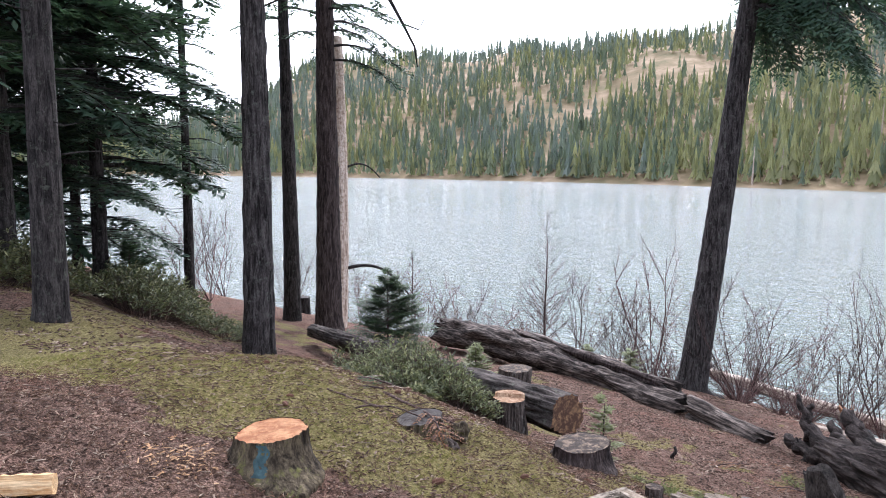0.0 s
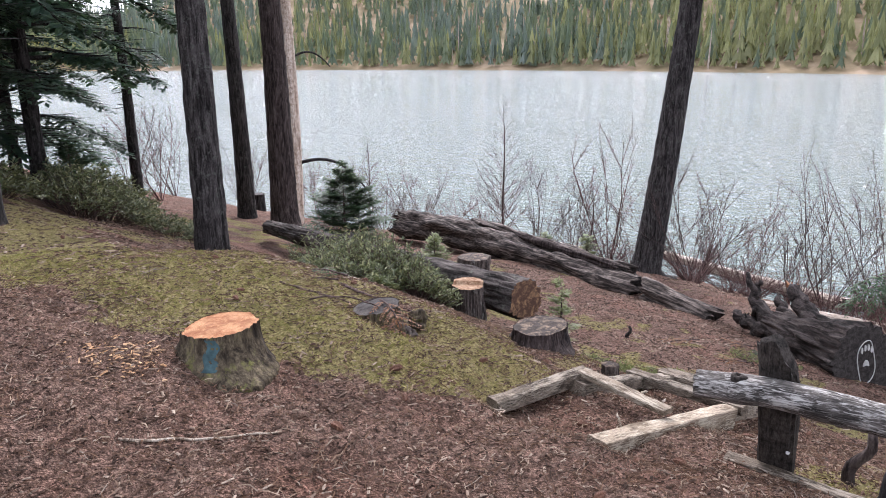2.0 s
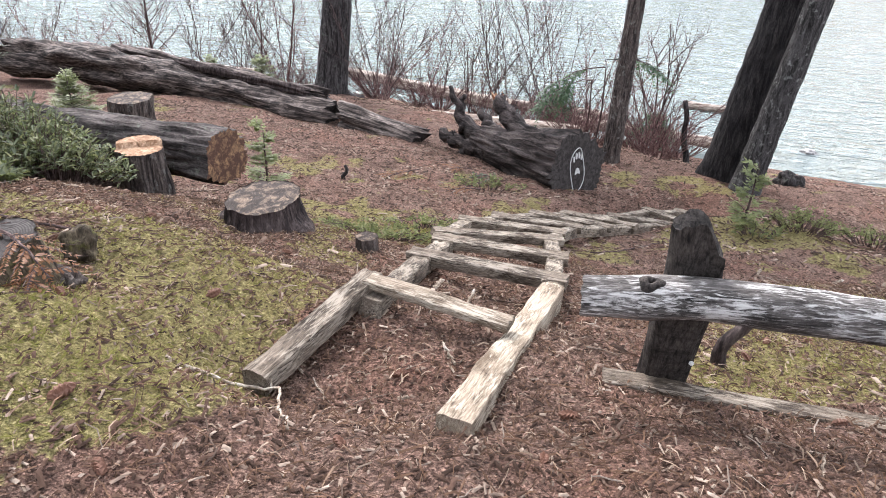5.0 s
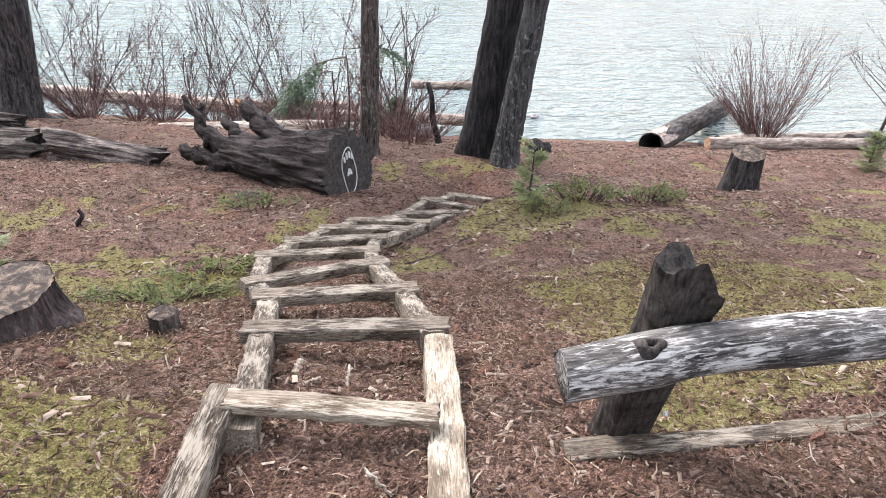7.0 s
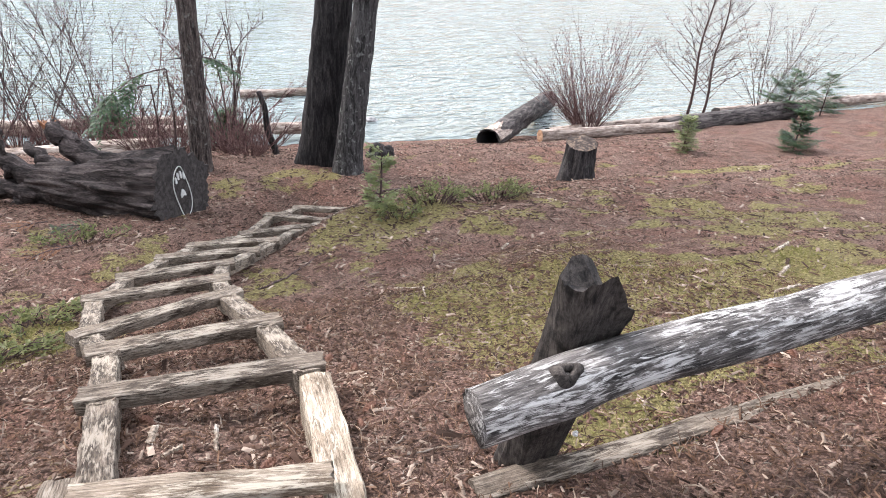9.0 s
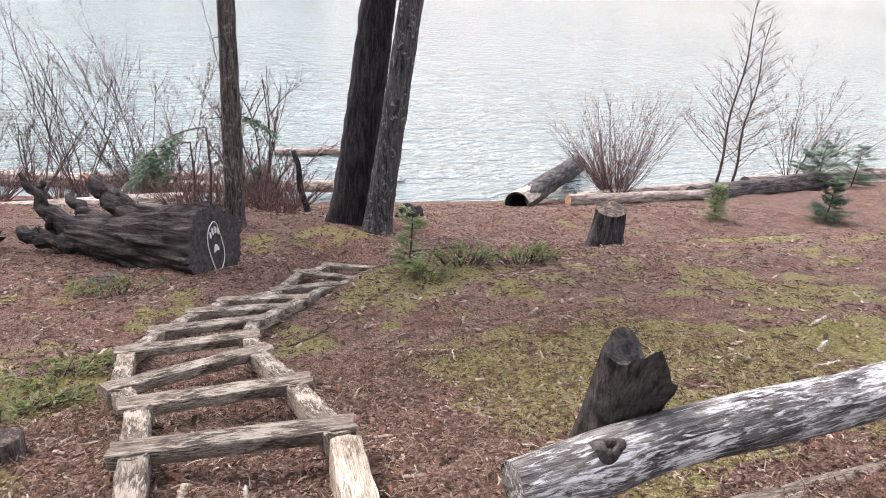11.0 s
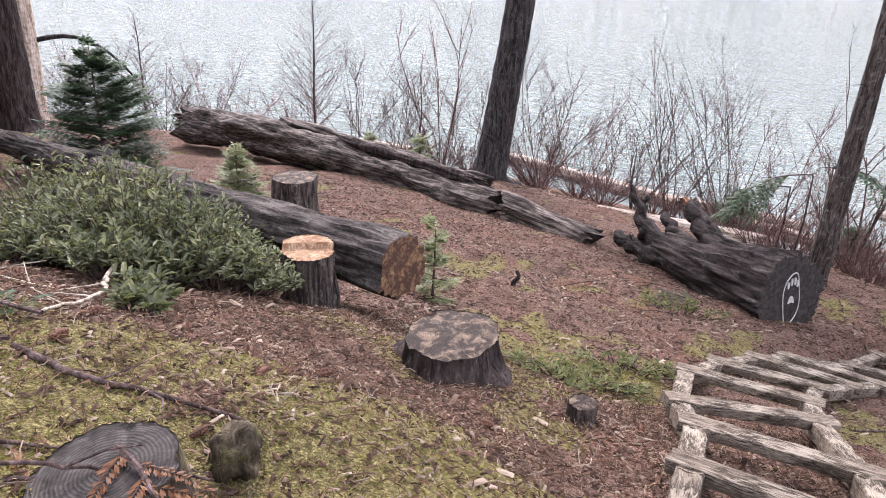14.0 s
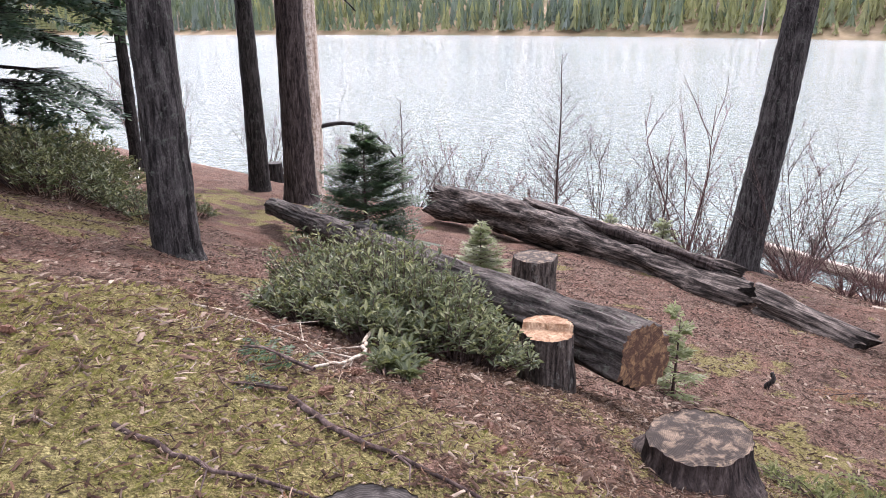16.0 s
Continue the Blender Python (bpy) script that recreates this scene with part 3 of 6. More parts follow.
conifer("conifer", (-8.0, 2.5), 0.52, 15, mat=BARK_DARK, label="grey scaly-barked conifer on the mossy slope", crown_from=6.8, seed=3, snags=14, depth=0.012, limbs=40)
conifer("conifer", (-24.0, 12.3), 0.46, 17, (0.005, 0), mat=BARK_DARK, label="slim dark conifer with sparse ragged boughs", crown_from=5.6, crown_len=2.0, limbs=44, seed=5, seg=26, snags=16, dens=0.55, size=0.25)
conifer("conifer", (-8.9, 6.6), 0.66, 19, mat=BARK, label="thick straight conifer with deeply furrowed grey bark", crown_from=11, seed=7, seg=64, depth=0.026, flare=0.7, limbs=22, dens=0.5, size=0.34)
conifer("conifer", (-20.65, 15.08), 0.74, 19, (-0.035, 0.01), mat=BARK_DARK, label="dark slightly leaning conifer beside a thicker one", crown_from=11, seed=9, seg=40, limbs=22, dens=0.5, size=0.34)
conifer("conifer", (-17.5, 14.6), 1.02, 21, mat=BARK_RED, label="thick red-brown conifer with a flared foot", crown_from=11.5, crown_len=2.8, limbs=40, seed=11, seg=52, depth=0.03, flare=0.6,
        low=((9.9, 25, 2.6, 0.1, 0.5, 0.1), (10.4, 40, 2.8, 0.15, 0.5, 0.1), (10.9, 10, 2.4, 0.1, 0.5, 0.1), (10.6, 150, 2.0, 0.1, 0.4, 0.1), (11.3, 60, 2.6, 0.1, 0.5, 0.1)))
conifer("conifer", (-5.9, 20.2), 0.92, 21, (0.075, 0.06), mat=BARK, label="leaning grey conifer on the shore", crown_from=12.7, crown_len=2.8, limbs=50, seed=13, seg=60, depth=0.026, flare=0.6, dens=2.0, size=0.26,
        low=[(11.7 + 0.09 * k, -25 + 53 * k % 140, 1.7 + 0.3 * (k * 5 % 7), 0.0, 0.6, 0.4 + 0.1 * (k % 3)) for k in range(26)])
conifer("conifer", (2.3, 16.25), 0.42, 14, (-0.012, 0.0), mat=BARK_GREY, label="slim conifer with flaking grey-brown bark", crown_from=7.5, crown_len=1.8, limbs=30, seed=15, seg=48, depth=0.02, snags=5)
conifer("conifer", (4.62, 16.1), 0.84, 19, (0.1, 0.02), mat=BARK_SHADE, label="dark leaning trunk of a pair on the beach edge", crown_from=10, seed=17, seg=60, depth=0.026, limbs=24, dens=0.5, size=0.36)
conifer("conifer", (4.98, 15.3), 0.56, 18, (0.108, 0.03), mat=BARK_LICHEN, label="lichen-spotted leaning trunk of a pair", crown_from=10, seed=19, seg=52, depth=0.02, flare=0.8, limbs=20, dens=0.5, size=0.36)
conifer("conifer", (3.55, 3.0), 0.6, 17, (0.06, 0.02), mat=BARK, label="rough lichen-grey conifer beside the log fence", crown_from=6.5, crown_len=2.6, limbs=34, seed=21, dens=1.0, seg=72, depth=0.03, flare=0.9,
        size=0.12, low=((3.0, 80, 0.8, 0.1, 0.4, 0.1), (3.9, 100, 1.2, 0.2, 0.5, 0.1)))
for k, (x, y, h, c, reach, far) in enumerate(((-18.2, 6.8, 19, 3.4, 4.6, 1.1), (-14.2, 3.4, 20, 3.6, 3.8, 1.1), (-16.5, 0.6, 18, 2.0, 4.0, 1.1), (-23.5, 5.6, 20, 2.6, 4.6, 1.1), (-27.0, 9.0, 17, 2.0, 4.0, 1.0), (-21.0, 2.6, 19, 1.6, 4.6, 1.0), (-13.2, 0.2, 18, 4.5, 3.6, 1.1))):
    conifer("conifer", (x, y), 0.5, h, mat=BARK_DARK, label="dense dark conifer with sweeping low boughs", crown_from=c, crown_len=reach, limbs=84, seed=30 + k, seg=24, dens=far, size=0.42, top_taper=0.15)


def snag_trunk():
    x, y = -18.35, 15.55
    tree = thing("snag", (x, y, land(x, y)), "bleached barkless dead trunk behind a thick conifer", "dead tree")
    s = Soup()
    rings = 60
    pts = [(0.25 * math.sin(i * 0.05), 0, -0.3 + i * 0.19) for i in range(rings + 1)]
    s.tube(pts, [0.46 - 0.16 * i / rings for i in range(rings + 1)], 28, lambda i, a, r: r * (1 + 0.06 * noise.noise(Vector((math.cos(a) * 2, math.sin(a) * 2, i * 0.04)))))
    raw_part("trunk", s.v, s.f, SNAG, tree, smooth=True)
    for h, dx, dy, dz, th in ((2.35, 2.2, 1.5, -1.0, 0.075), (6.2, 1.0, 1.0, -0.35, 0.05)):
        b = Soup()
        n = 9
        ps = [(0.3 + dx * k / n, 0.2 + dy * k / n, h + 0.25 * math.sin(k / n * 3.0) + dz * (k / n) ** 3) for k in range(n + 1)]
        b.tube(ps, [th * (1 - 0.6 * k / n) for k in range(n + 1)], 8)
        raw_part("limb", b.v, b.f, BARK, tree, "curved bare grey limb", True)


snag_trunk()


# ---- stumps and logs ----
def stump(name, x, y, d, h, bark, cut, label, seed, slant=0.0, flare=0.45, lift=0.0, lump=0.08, z=None, step=0.0):
    rnd = random.Random(seed)
    z = land(x, y) if z is None else z
    ob = thing(name, (x, y, z), label, "tree stump", "stumps on the bank")
    seg, rings, r0 = 72, 22, d / 2
    phases = [(rnd.uniform(0, 6.28), rnd.uniform(0.5, 1.3)) for _ in range(6)]

    sink = 0.1

    def radius(a, u):
        p = Vector((math.cos(a) * 2.2 + seed, math.sin(a) * 2.2, u * 0.8))
        furrow = abs(noise.noise(Vector((math.cos(a) * 7 + seed, math.sin(a) * 7, u * 1.6))))
        root = sum(w * max(0, math.cos(a - ph)) ** 7 for ph, w in phases)
        foot = min(1.0, (1 - u) * 1.15)
        return r0 * (1 + lump * noise.noise(p) * 1.6 + 0.14 * (furrow - 0.3) + foot ** 1.8 * flare * (0.3 + 0.4 * root))

    def top(a, k):
        t = h + slant * math.cos(a - 0.9) * k
        if step and math.cos(a - 2.2) * k > 0.15:
            t += step
        return t

    s = Soup()
    for i in range(rings + 1):
        u = i / rings
        for k in range(seg):
            a = 2 * math.pi * k / seg
            r = radius(a, u)
            ragged = 0.012 * noise.noise(Vector((a * 9, seed, 0))) if i == rings else 0
            s.v.append((math.cos(a) * r, math.sin(a) * r, -sink + (top(a, 1) + sink) * u + ragged))
    for i in range(rings):
        for k in range(seg):
            a, b = i * seg + k, i * seg + (k + 1) % seg
            s.f.append((a, b, b + seg, a + seg))
    raw_part("bark", s.v, s.f, bark, ob, smooth=True)
    c = Soup()
    for j in range(7):
        q = j / 6
        for k in range(seg):
            a = 2 * math.pi * k / seg
            r = radius(a, 1.0) * (0.94 if j == 6 else 0.94 * q)
            c.v.append((math.cos(a) * r, math.sin(a) * r, top(a, q) - (0.008 if j == 6 else 0.0) + 0.008 * noise.noise(Vector((math.cos(a) * q * 4, math.sin(a) * q * 4, seed)))))
    for j in range(6):
        for k in range(seg):
            a, b = j * seg + k, j * seg + (k + 1) % seg
            c.f.append((a, a + seg, b + seg, b))
    # narrow lip between the sawn face and the bark
    base = len(c.v)
    for k in range(seg):
        a = 2 * math.pi * k / seg
        r = radius(a, 1.0) * 1.0
        c.v.append((math.cos(a) * r, math.sin(a) * r, top(a, 1) - 0.004))
    for k in range(seg):
        c.f.append((6 * seg + k, base + k, base + (k + 1) % seg, 6 * seg + (k + 1) % seg))
    raw_part("cut_face", c.v, c.f, cut, ob, smooth=True)
    return ob


fresh = stump("tree_stump", -0.5, 1.77, 0.5, 0.24, BARK_MOSS, FRESH, "freshly sawn stump with orange top and mossy bark", 2, 0.02, 1.15)
stump("tree_stump", -0.66, 3.38, 0.42, 0.16, BARK_MOSS, CUT_DARK, "low dark stump strewn with dead orange needles", 4, 0.03, 0.5)
stump("tree_stump", -0.84, 6.3, 0.66, 0.25, BARK_RED, CUT_OLD, "wide low stump with weathered grey top", 6, 0.03, 0.6, z=land(-0.82, 6.3) + 0.03)
stump("tree_stump", -2.52, 6.95, 0.46, 0.53, BARK_GREY, CUT_TAN, "small stump with stepped tan saw cut", 8, 0.0, 0.2, step=0.05)
stump("tree_stump", -5.9, 11.3, 0.72, 0.78, BARK_GREY, CUT_OLD, "upright grey stump beside a rotten log", 10, 0.0, 0.2)
stump("tree_stump", 9.0, 13.1, 0.6, 0.82, BARK_DARK, CUT_OLD, "burnt brown stump leaning at the beach top", 12, 0.06, 0.6)
stump("tree_stump", 0.13, 6.3, 0.19, 0.14, BARK_GREY, CUT_OLD, "tiny sawn-off stump near the steps", 14, 0.0, 0.15)
stump("tree_stump", -23.0, 17.2, 0.6, 0.75, BARK_DARK, CUT_DARK, "dark square-cut stump far along the shore", 16, 0.0, 0.1)


def log(name, a, b, r0, r1, bark, label, seed, category="log", group="fallen logs", seg=40, lump=0.1, furrow=0.07, ends=(None, None), bend=0.0, hollow=0.0, ragged=0.0):
    """A lying trunk whose own x axis runs from a to b."""
    a, b = Vector(a), Vector(b)
    d = b - a
    L = d.length
    turn = d.to_track_quat("X", "Z").to_matrix().to_4x4()
    ob = new(name)
    ob.empty_display_size = 0.1
    ob.matrix_world = Matrix.Translation(a) @ turn
    tagged(ob, label, category, group)
    n = max(12, int(L * 9))
    s = Soup()
    for i in range(n + 1):
        u = i / n
        r = r0 + (r1 - r0) * u
        cy, cz = bend * math.sin(u * math.pi), bend * 0.4 * math.sin(u * 5)
        for k in range(seg):
            t = 2 * math.pi * k / seg
            p = Vector((u * L * 0.7 + seed, math.cos(t) * 1.6, math.sin(t) * 1.6))
            f = abs(noise.noise(Vector((u * L * 1.1 + seed, math.cos(t) * 6, math.sin(t) * 6))))
            q = r * (1 + lump * 1.6 * noise.noise(p) + furrow * 2 * (f - 0.25))
            x = u * L
            if ragged and i in (0, n):
                x += (1 if i else -1) * ragged * (noise.noise(Vector((math.cos(t) * 3, math.sin(t) * 3, seed + i))) * 1.5)
            s.v.append((x, cy + math.cos(t) * q, cz + math.sin(t) * q))
    for i in range(n):
        for k in range(seg):
            p, q = i * seg + k, i * seg + (k + 1) % seg
            s.f.append((p, q, q + seg, p + seg))
    raw_part("bark", s.v, s.f, bark, ob, smooth=True)
    for end, i in zip(ends, (0, n)):
        if end is None:
            continue
        ring = [Vector(v) for v in s.v[i * seg:(i + 1) * seg]]
        c = sum(ring, Vector()) / seg
        f = Soup()
        sign = -1 if i == 0 else 1
        steps = (0.0, 0.35, 0.7, 0.93, 1.0)
        inset = L * 0.25 if (hollow and i == 0) else 0
        for q in steps:
            for v in ring:
                w = c.lerp(v, q)
                deep = inset * max(0, 1 - q / hollow) if inset else 0
                f.v.append((w.y, w.z, w.x + sign * (0.006 * (1 - q)) + deep))
        for j in range(len(steps) - 1):
            for k in range(seg):
                p, q = j * seg + k, j * seg + (k + 1) % seg
                f.f.append((p, q, q + seg, p + seg) if sign > 0 else (p + seg, q + seg, q, p))
        face = raw_part("cut_face", [(vx, vy, vz - c.x) for vx, vy, vz in f.v], f.f, end, ob, smooth=True)
        face.matrix_local = Matrix(((0, 0, 1, c.x), (1, 0, 0, 0), (0, 1, 0, 0), (0, 0, 0, 1)))
    return ob


log("fallen_log", (-1.85, 7.45, 5.3), (-13.0, 10.8, 4.05), 0.29, 0.2, LOG_BARK, "long felled trunk with an orange-brown sawn end", 3, ends=(CUT_ORANGE, CUT_OLD), furrow=0.16, seg=72)
log("fallen_log", (-13.3, 16.5, 3.1), (-3.9, 15.5, 2.92), 0.46, 0.38, ROTTEN, "long rotten grey log split along its top", 5, lump=0.28, furrow=0.2, ragged=0.35, bend=0.2, ends=(CUT_DARK, CUT_DARK))
log("fallen_log", (-3.6, 15.35, 2.92), (-1.7, 14.9, 2.8), 0.34, 0.26, ROTTEN, "broken rotten end of a grey log", 7, lump=0.25, furrow=0.16, ragged=0.3, ends=(CUT_DARK, CUT_DARK))
log("split_slab", (-10.4, 16.9, 3.42), (-4.3, 16.05, 3.14), 0.17, 0.2, ROTTEN, "splintered slab lying along a rotten log", 6, lump=0.35, furrow=0.3, ragged=0.4, ends=(CUT_DARK, CUT_DARK))
log("split_slab", (-8.2, 16.3, 3.5), (-4.6, 15.75, 3.3), 0.09, 0.12, BARK_RED, "thin reddish splinter along a rotten log", 8, lump=0.35, furrow=0.3, ragged=0.5, ends=(CUT_DARK, CUT_DARK))
log("driftwood_log", (-18.0, 25.6, 0.22), (-11.6, 26.4, 0.15), 0.3, 0.26, DRIFT, "brown driftwood log lying at the waterline", 9, ragged=0.1, ends=(CUT_TAN, CUT_DARK))
log("driftwood_log", (-9.5, 28.6, 0.1), (-1.2, 26.0, 0.2), 0.2, 0.26, DRIFT, "half-sunk driftwood log along the shore", 11, ragged=0.1, ends=(CUT_DARK, CUT_DARK))
log("driftwood_log", (-1.6, 26.6, 0.15), (2.6, 25.6, 0.3), 0.16, 0.2, DRIFT, "thin dark driftwood log in the shallows", 13, ends=(CUT_DARK, CUT_DARK))
log("driftwood_log", (0.4, 24.4, 0.5), (6.4, 24.1, 0.35), 0.2, 0.18, DRIFT, "brown driftwood log under bare shrubs", 15, ends=(CUT_DARK, CUT_TAN))
log("driftwood_log", (-2.6, 19.4, 1.75), (1.6, 19.8, 1.65), 0.24, 0.26, DRIFT, "pale driftwood log behind the uprooted trunk", 17, ends=(CUT_DARK, CUT_TAN))
log("driftwood_log", (4.9, 29.0, 0.1), (8.0, 28.7, 0.15), 0.16, 0.14, DRIFT, "short dark log floating off the beach", 19, ends=(CUT_DARK, CUT_DARK))
hollow_log = log("hollow_log", (10.3, 19.3, 1.28), (16.2, 25.7, 0.25), 0.33, 0.36, LOG_BARK, "hollow log with a charred end running into the lake", 21, ends=(CHAR, CUT_DARK), hollow=0.82)
log("driftwood_log", (12.0, 19.3, 1.3), (16.9, 19.0, 1.36), 0.19, 0.15, DRIFT, "barkless tan driftwood log on the beach", 23, ends=(CUT_TAN, CUT_DARK))
log("driftwood_log", (16.6, 19.4, 1.2), (24.0, 20.9, 0.85), 0.3, 0.36, LOG_BARK, "grey-barked driftwood log on the beach", 25, ends=(CUT_DARK, CUT_DARK))
log("driftwood_log", (13.5, 21.2, 0.62), (19.5, 21.8, 0.5), 0.2, 0.18, DRIFT, "dark driftwood log at the water's edge", 27, ends=(CUT_DARK, CUT_DARK))
log("driftwood_log", (22.0, 22.6, 0.3), (34.0, 23.2, 0.25), 0.24, 0.2, DRIFT, "long brown driftwood log at the water's edge", 29, ends=(CUT_DARK, CUT_TAN))


def bare_sleeve(ob, r, length):
    """Barkless tan wood round the log's mouth, with a ragged edge."""
    s = Soup()
    n, seg = 14, 30
    for i in range(n + 1):
        for k in range(seg):
            t = radians(-60) + radians(230) * k / (seg - 1)
            reach = length * (0.65 + 0.5 * noise.noise(Vector((t * 1.6, 2, 5))))
            q = r * (1 + 0.02 * noise.noise(Vector((i * 0.5, t * 3, 1))))
            s.v.append((0.02 + reach * i / n, math.cos(t) * q, math.sin(t) * q))
    for i in range(n):
        for k in range(seg - 1):
            p = i * seg + k
            s.f.append((p, p + 1, p + 1 + seg, p + seg))
    raw_part("bare_wood", s.v, s.f, DRIFT, ob, "barkless tan wood", True)


bare_sleeve(hollow_log, 0.355, 1.6)


def uprooted():
    """The thick uprooted trunk with a paw carved into its sawn end."""
    face, d = Vector((1.7, 12.8, 3.45)), Vector((-0.76, 0.63, -0.12)).normalized()
    ob = log("uprooted_log", face, face + d * 2.7, 0.68, 0.3, LOG_DARK, "thick uprooted trunk with a paw carved in its sawn end", 31, seg=96, lump=0.09, furrow=0.2, ends=(CUT_DARK, CUT_DARK))
    rnd = random.Random(4)
    ROOTS = (("rising", ((2.2, 0, 0.0), (2.8, 0.05, 0.15), (3.2, 0.05, 0.4), (3.38, 0.05, 0.75), (3.6, 0.05, 1.02)), 0.24, 0.035), ("broken", ((1.2, -0.1, 0.2), (1.7, -0.12, 0.42), (2.05, -0.15, 0.7), (2.35, -0.18, 0.95)), 0.24, 0.13),
             ("level", ((2.2, 0.1, -0.1), (2.9, 0.15, -0.08), (3.4, 0.2, -0.02), (3.75, 0.22, 0.06)), 0.24, 0.1), ("hanging", ((2.7, 0.15, -0.1), (3.0, 0.22, -0.35), (3.05, 0.28, -0.75)), 0.2, 0.09),
             ("behind", ((2.2, -0.2, 0.1), (2.8, -0.35, 0.25), (3.3, -0.5, 0.5)), 0.2, 0.06), ("forked", ((3.0, 0.1, 0.2), (3.35, 0.0, 0.45), (3.3, -0.1, 0.85)), 0.14, 0.05))
    for kind, way, thick, thin in ROOTS:
        s = Soup()
        n = 18
        ps = []
        for k in range(n + 1):
            u = k / n * (len(way) - 1)
            i = min(int(u), len(way) - 2)
            p = Vector(way[i]).lerp(Vector(way[i + 1]), u - i)
            ps.append(p + Vector((0.03 * math.sin(k * 0.9), 0.03 * math.cos(k * 1.3), 0.02 * math.sin(k * 1.7))))
        s.tube(ps, [thick + (thin - thick) * (k / n) ** 0.8 for k in range(n + 1)], 20, lambda i, a, r: r * (1 + 0.35 * noise.noise(Vector((math.cos(a) * 2, math.sin(a) * 2, i * 0.35 + thick * 50))) - 0.25 * abs(noise.noise(Vector((math.cos(a) * 5, math.sin(a) * 5, i * 0.2))))))
        root = raw_part("root", s.v, s.f, LOG_DARK, ob, "dark torn root", True)
        if kind == "broken":
            t = Soup()
            e = ps[-1]
            for k in range(16):
                a = k * 0.8
                t.blade(e + Vector((math.cos(a) * 0.1 - 0.06, math.sin(a) * 0.1, math.sin(a * 2) * 0.05 - 0.05)), (0.5 + math.cos(a) * 0.3, math.sin(a) * 0.3, 0.7), 0.1 + 0.12 * rnd.random(), 0.08, (math.cos(a), math.sin(a), 0.1))
            raw_part("splinter", t.v, t.f, BREAK, root, "raw orange splintered break")
    for k in range(14):
        s = Soup()
        p = Vector((rnd.uniform(2.5, 3.4), rnd.uniform(-0.3, 0.4), rnd.uniform(-0.3, 0.15)))
        q = p + Vector((rnd.uniform(0.1, 0.5), rnd.uniform(-0.5, 0.3), rnd.uniform(-0.45, 0.3)))
        s.tube([p, p.lerp(q, 0.5) + Vector((0, 0, 0.06)), q], [0.022, 0.014, 0.004], 5)
        raw_part("rootlet", s.v, s.f, BARK_DARK, ob)
    # carved paw: four toes, a pad and an outline, proud of the sawn face
    shapes = [(-0.09, 0.24, 0.03, 0.09), (-0.03, 0.28, 0.03, 0.095), (0.034, 0.275, 0.03, 0.095), (0.096, 0.23, 0.028, 0.085)]
    for y, z, w, h in shapes:
        s = Soup()
        k = 14
        for layer in (-0.022, 0.0):
            for j in range(k):
                a = 2 * math.pi * j / k
                s.v.append((layer, y + math.cos(a) * w * 0.62, z + 0.02 + math.sin(a) * h * 0.62))
        s.f += [tuple(range(k)), *[(j, k + j, k + (j + 1) % k, (j + 1) % k) for j in range(k)]]
        raw_part("carved_toe", s.v, s.f, WHITE_PAINT, ob, "pale carved toe")
    s = Soup()
    k, ring = 40, []
    for j in range(k + 1):
        a = -1.25 + (2 * math.pi - 0.4) * j / k
        ring.append((-0.012, math.cos(a) * 0.17 + 0.02 * math.sin(3 * a), 0.03 + math.sin(a) * 0.4))
    s.tube(ring, [0.009] * (k + 1), 6)
    raw_part("carved_outline", s.v, s.f, WHITE_PAINT, ob, "pale carved groove round the paw")
    s = Soup()
    for layer in (-0.02, 0.0):
        for j in range(18):
            a = 2 * math.pi * j / 18
            s.v.append((layer, math.cos(a) * 0.06, 0.0 + math.sin(a) * 0.05 - 0.03 * math.cos(2 * a)))
    s.f += [tuple(range(18)), *[(j, 18 + j, 18 + (j + 1) % 18, (j + 1) % 18) for j in range(18)]]
    raw_part("carved_pad", s.v, s.f, WHITE_PAINT, ob, "pale carved pad")


uprooted()


# ---- timber steps ----
def beam_mesh(L, w, h, seed, wear=0.007, cracks=True, taper=0.0):
    """A worn sawn timber along x: rounded, chipped and checked."""
    rnd = random.Random(seed)
    s = Soup()
    n = max(10, int(L / 0.05))
    prof = []
    for cy, cz in ((-1, -1), (1, -1), (1, 1), (-1, 1)):
        for k in range(3):
            a = math.atan2(cz, cy) + (k - 1) * 0.5
            prof.append((cy * (w / 2 - 0.014) + 0.014 * math.cos(a), cz * (h / 2 - 0.014) + 0.014 * math.sin(a)))
    top = [(w / 2 * t, h / 2) for t in (0.6, 0.2, -0.2, -0.6)]
    prof = prof[:9] + top + prof[9:]
    m = len(prof)
    for i in range(n + 1):
        u = i / n
        k = 1 - taper * abs(2 * u - 1) ** 8
        end = 0.014 * noise.noise(Vector((seed, u * 9, 1)))
        for j, (y, z) in enumerate(prof):
            q = noise.noise(Vector((u * L * 2.4 + seed * 3.1, y * 16, z * 16)))
            g = -abs(noise.noise(Vector((u * L * 1.3 + seed, y * 60, z * 40)))) if cracks and z > 0 else 0
            x = u * L
            if i in (0, n):
                x += 0.02 * noise.noise(Vector((y * 30, z * 30, seed + i)))
            s.v.append((x, y * k * (1 + 0.06 * q) + end, z * k + wear * q * 1.5 + 0.018 * g))
    for i in range(n):
        for j in range(m):
            p, q = i * m + j, i * m + (j + 1) % m
            s.f.append((p, q, q + m, p + m))
    s.f.append(tuple(reversed(range(m))))
    s.f.append(tuple(n * m + j for j in range(m)))
    return s


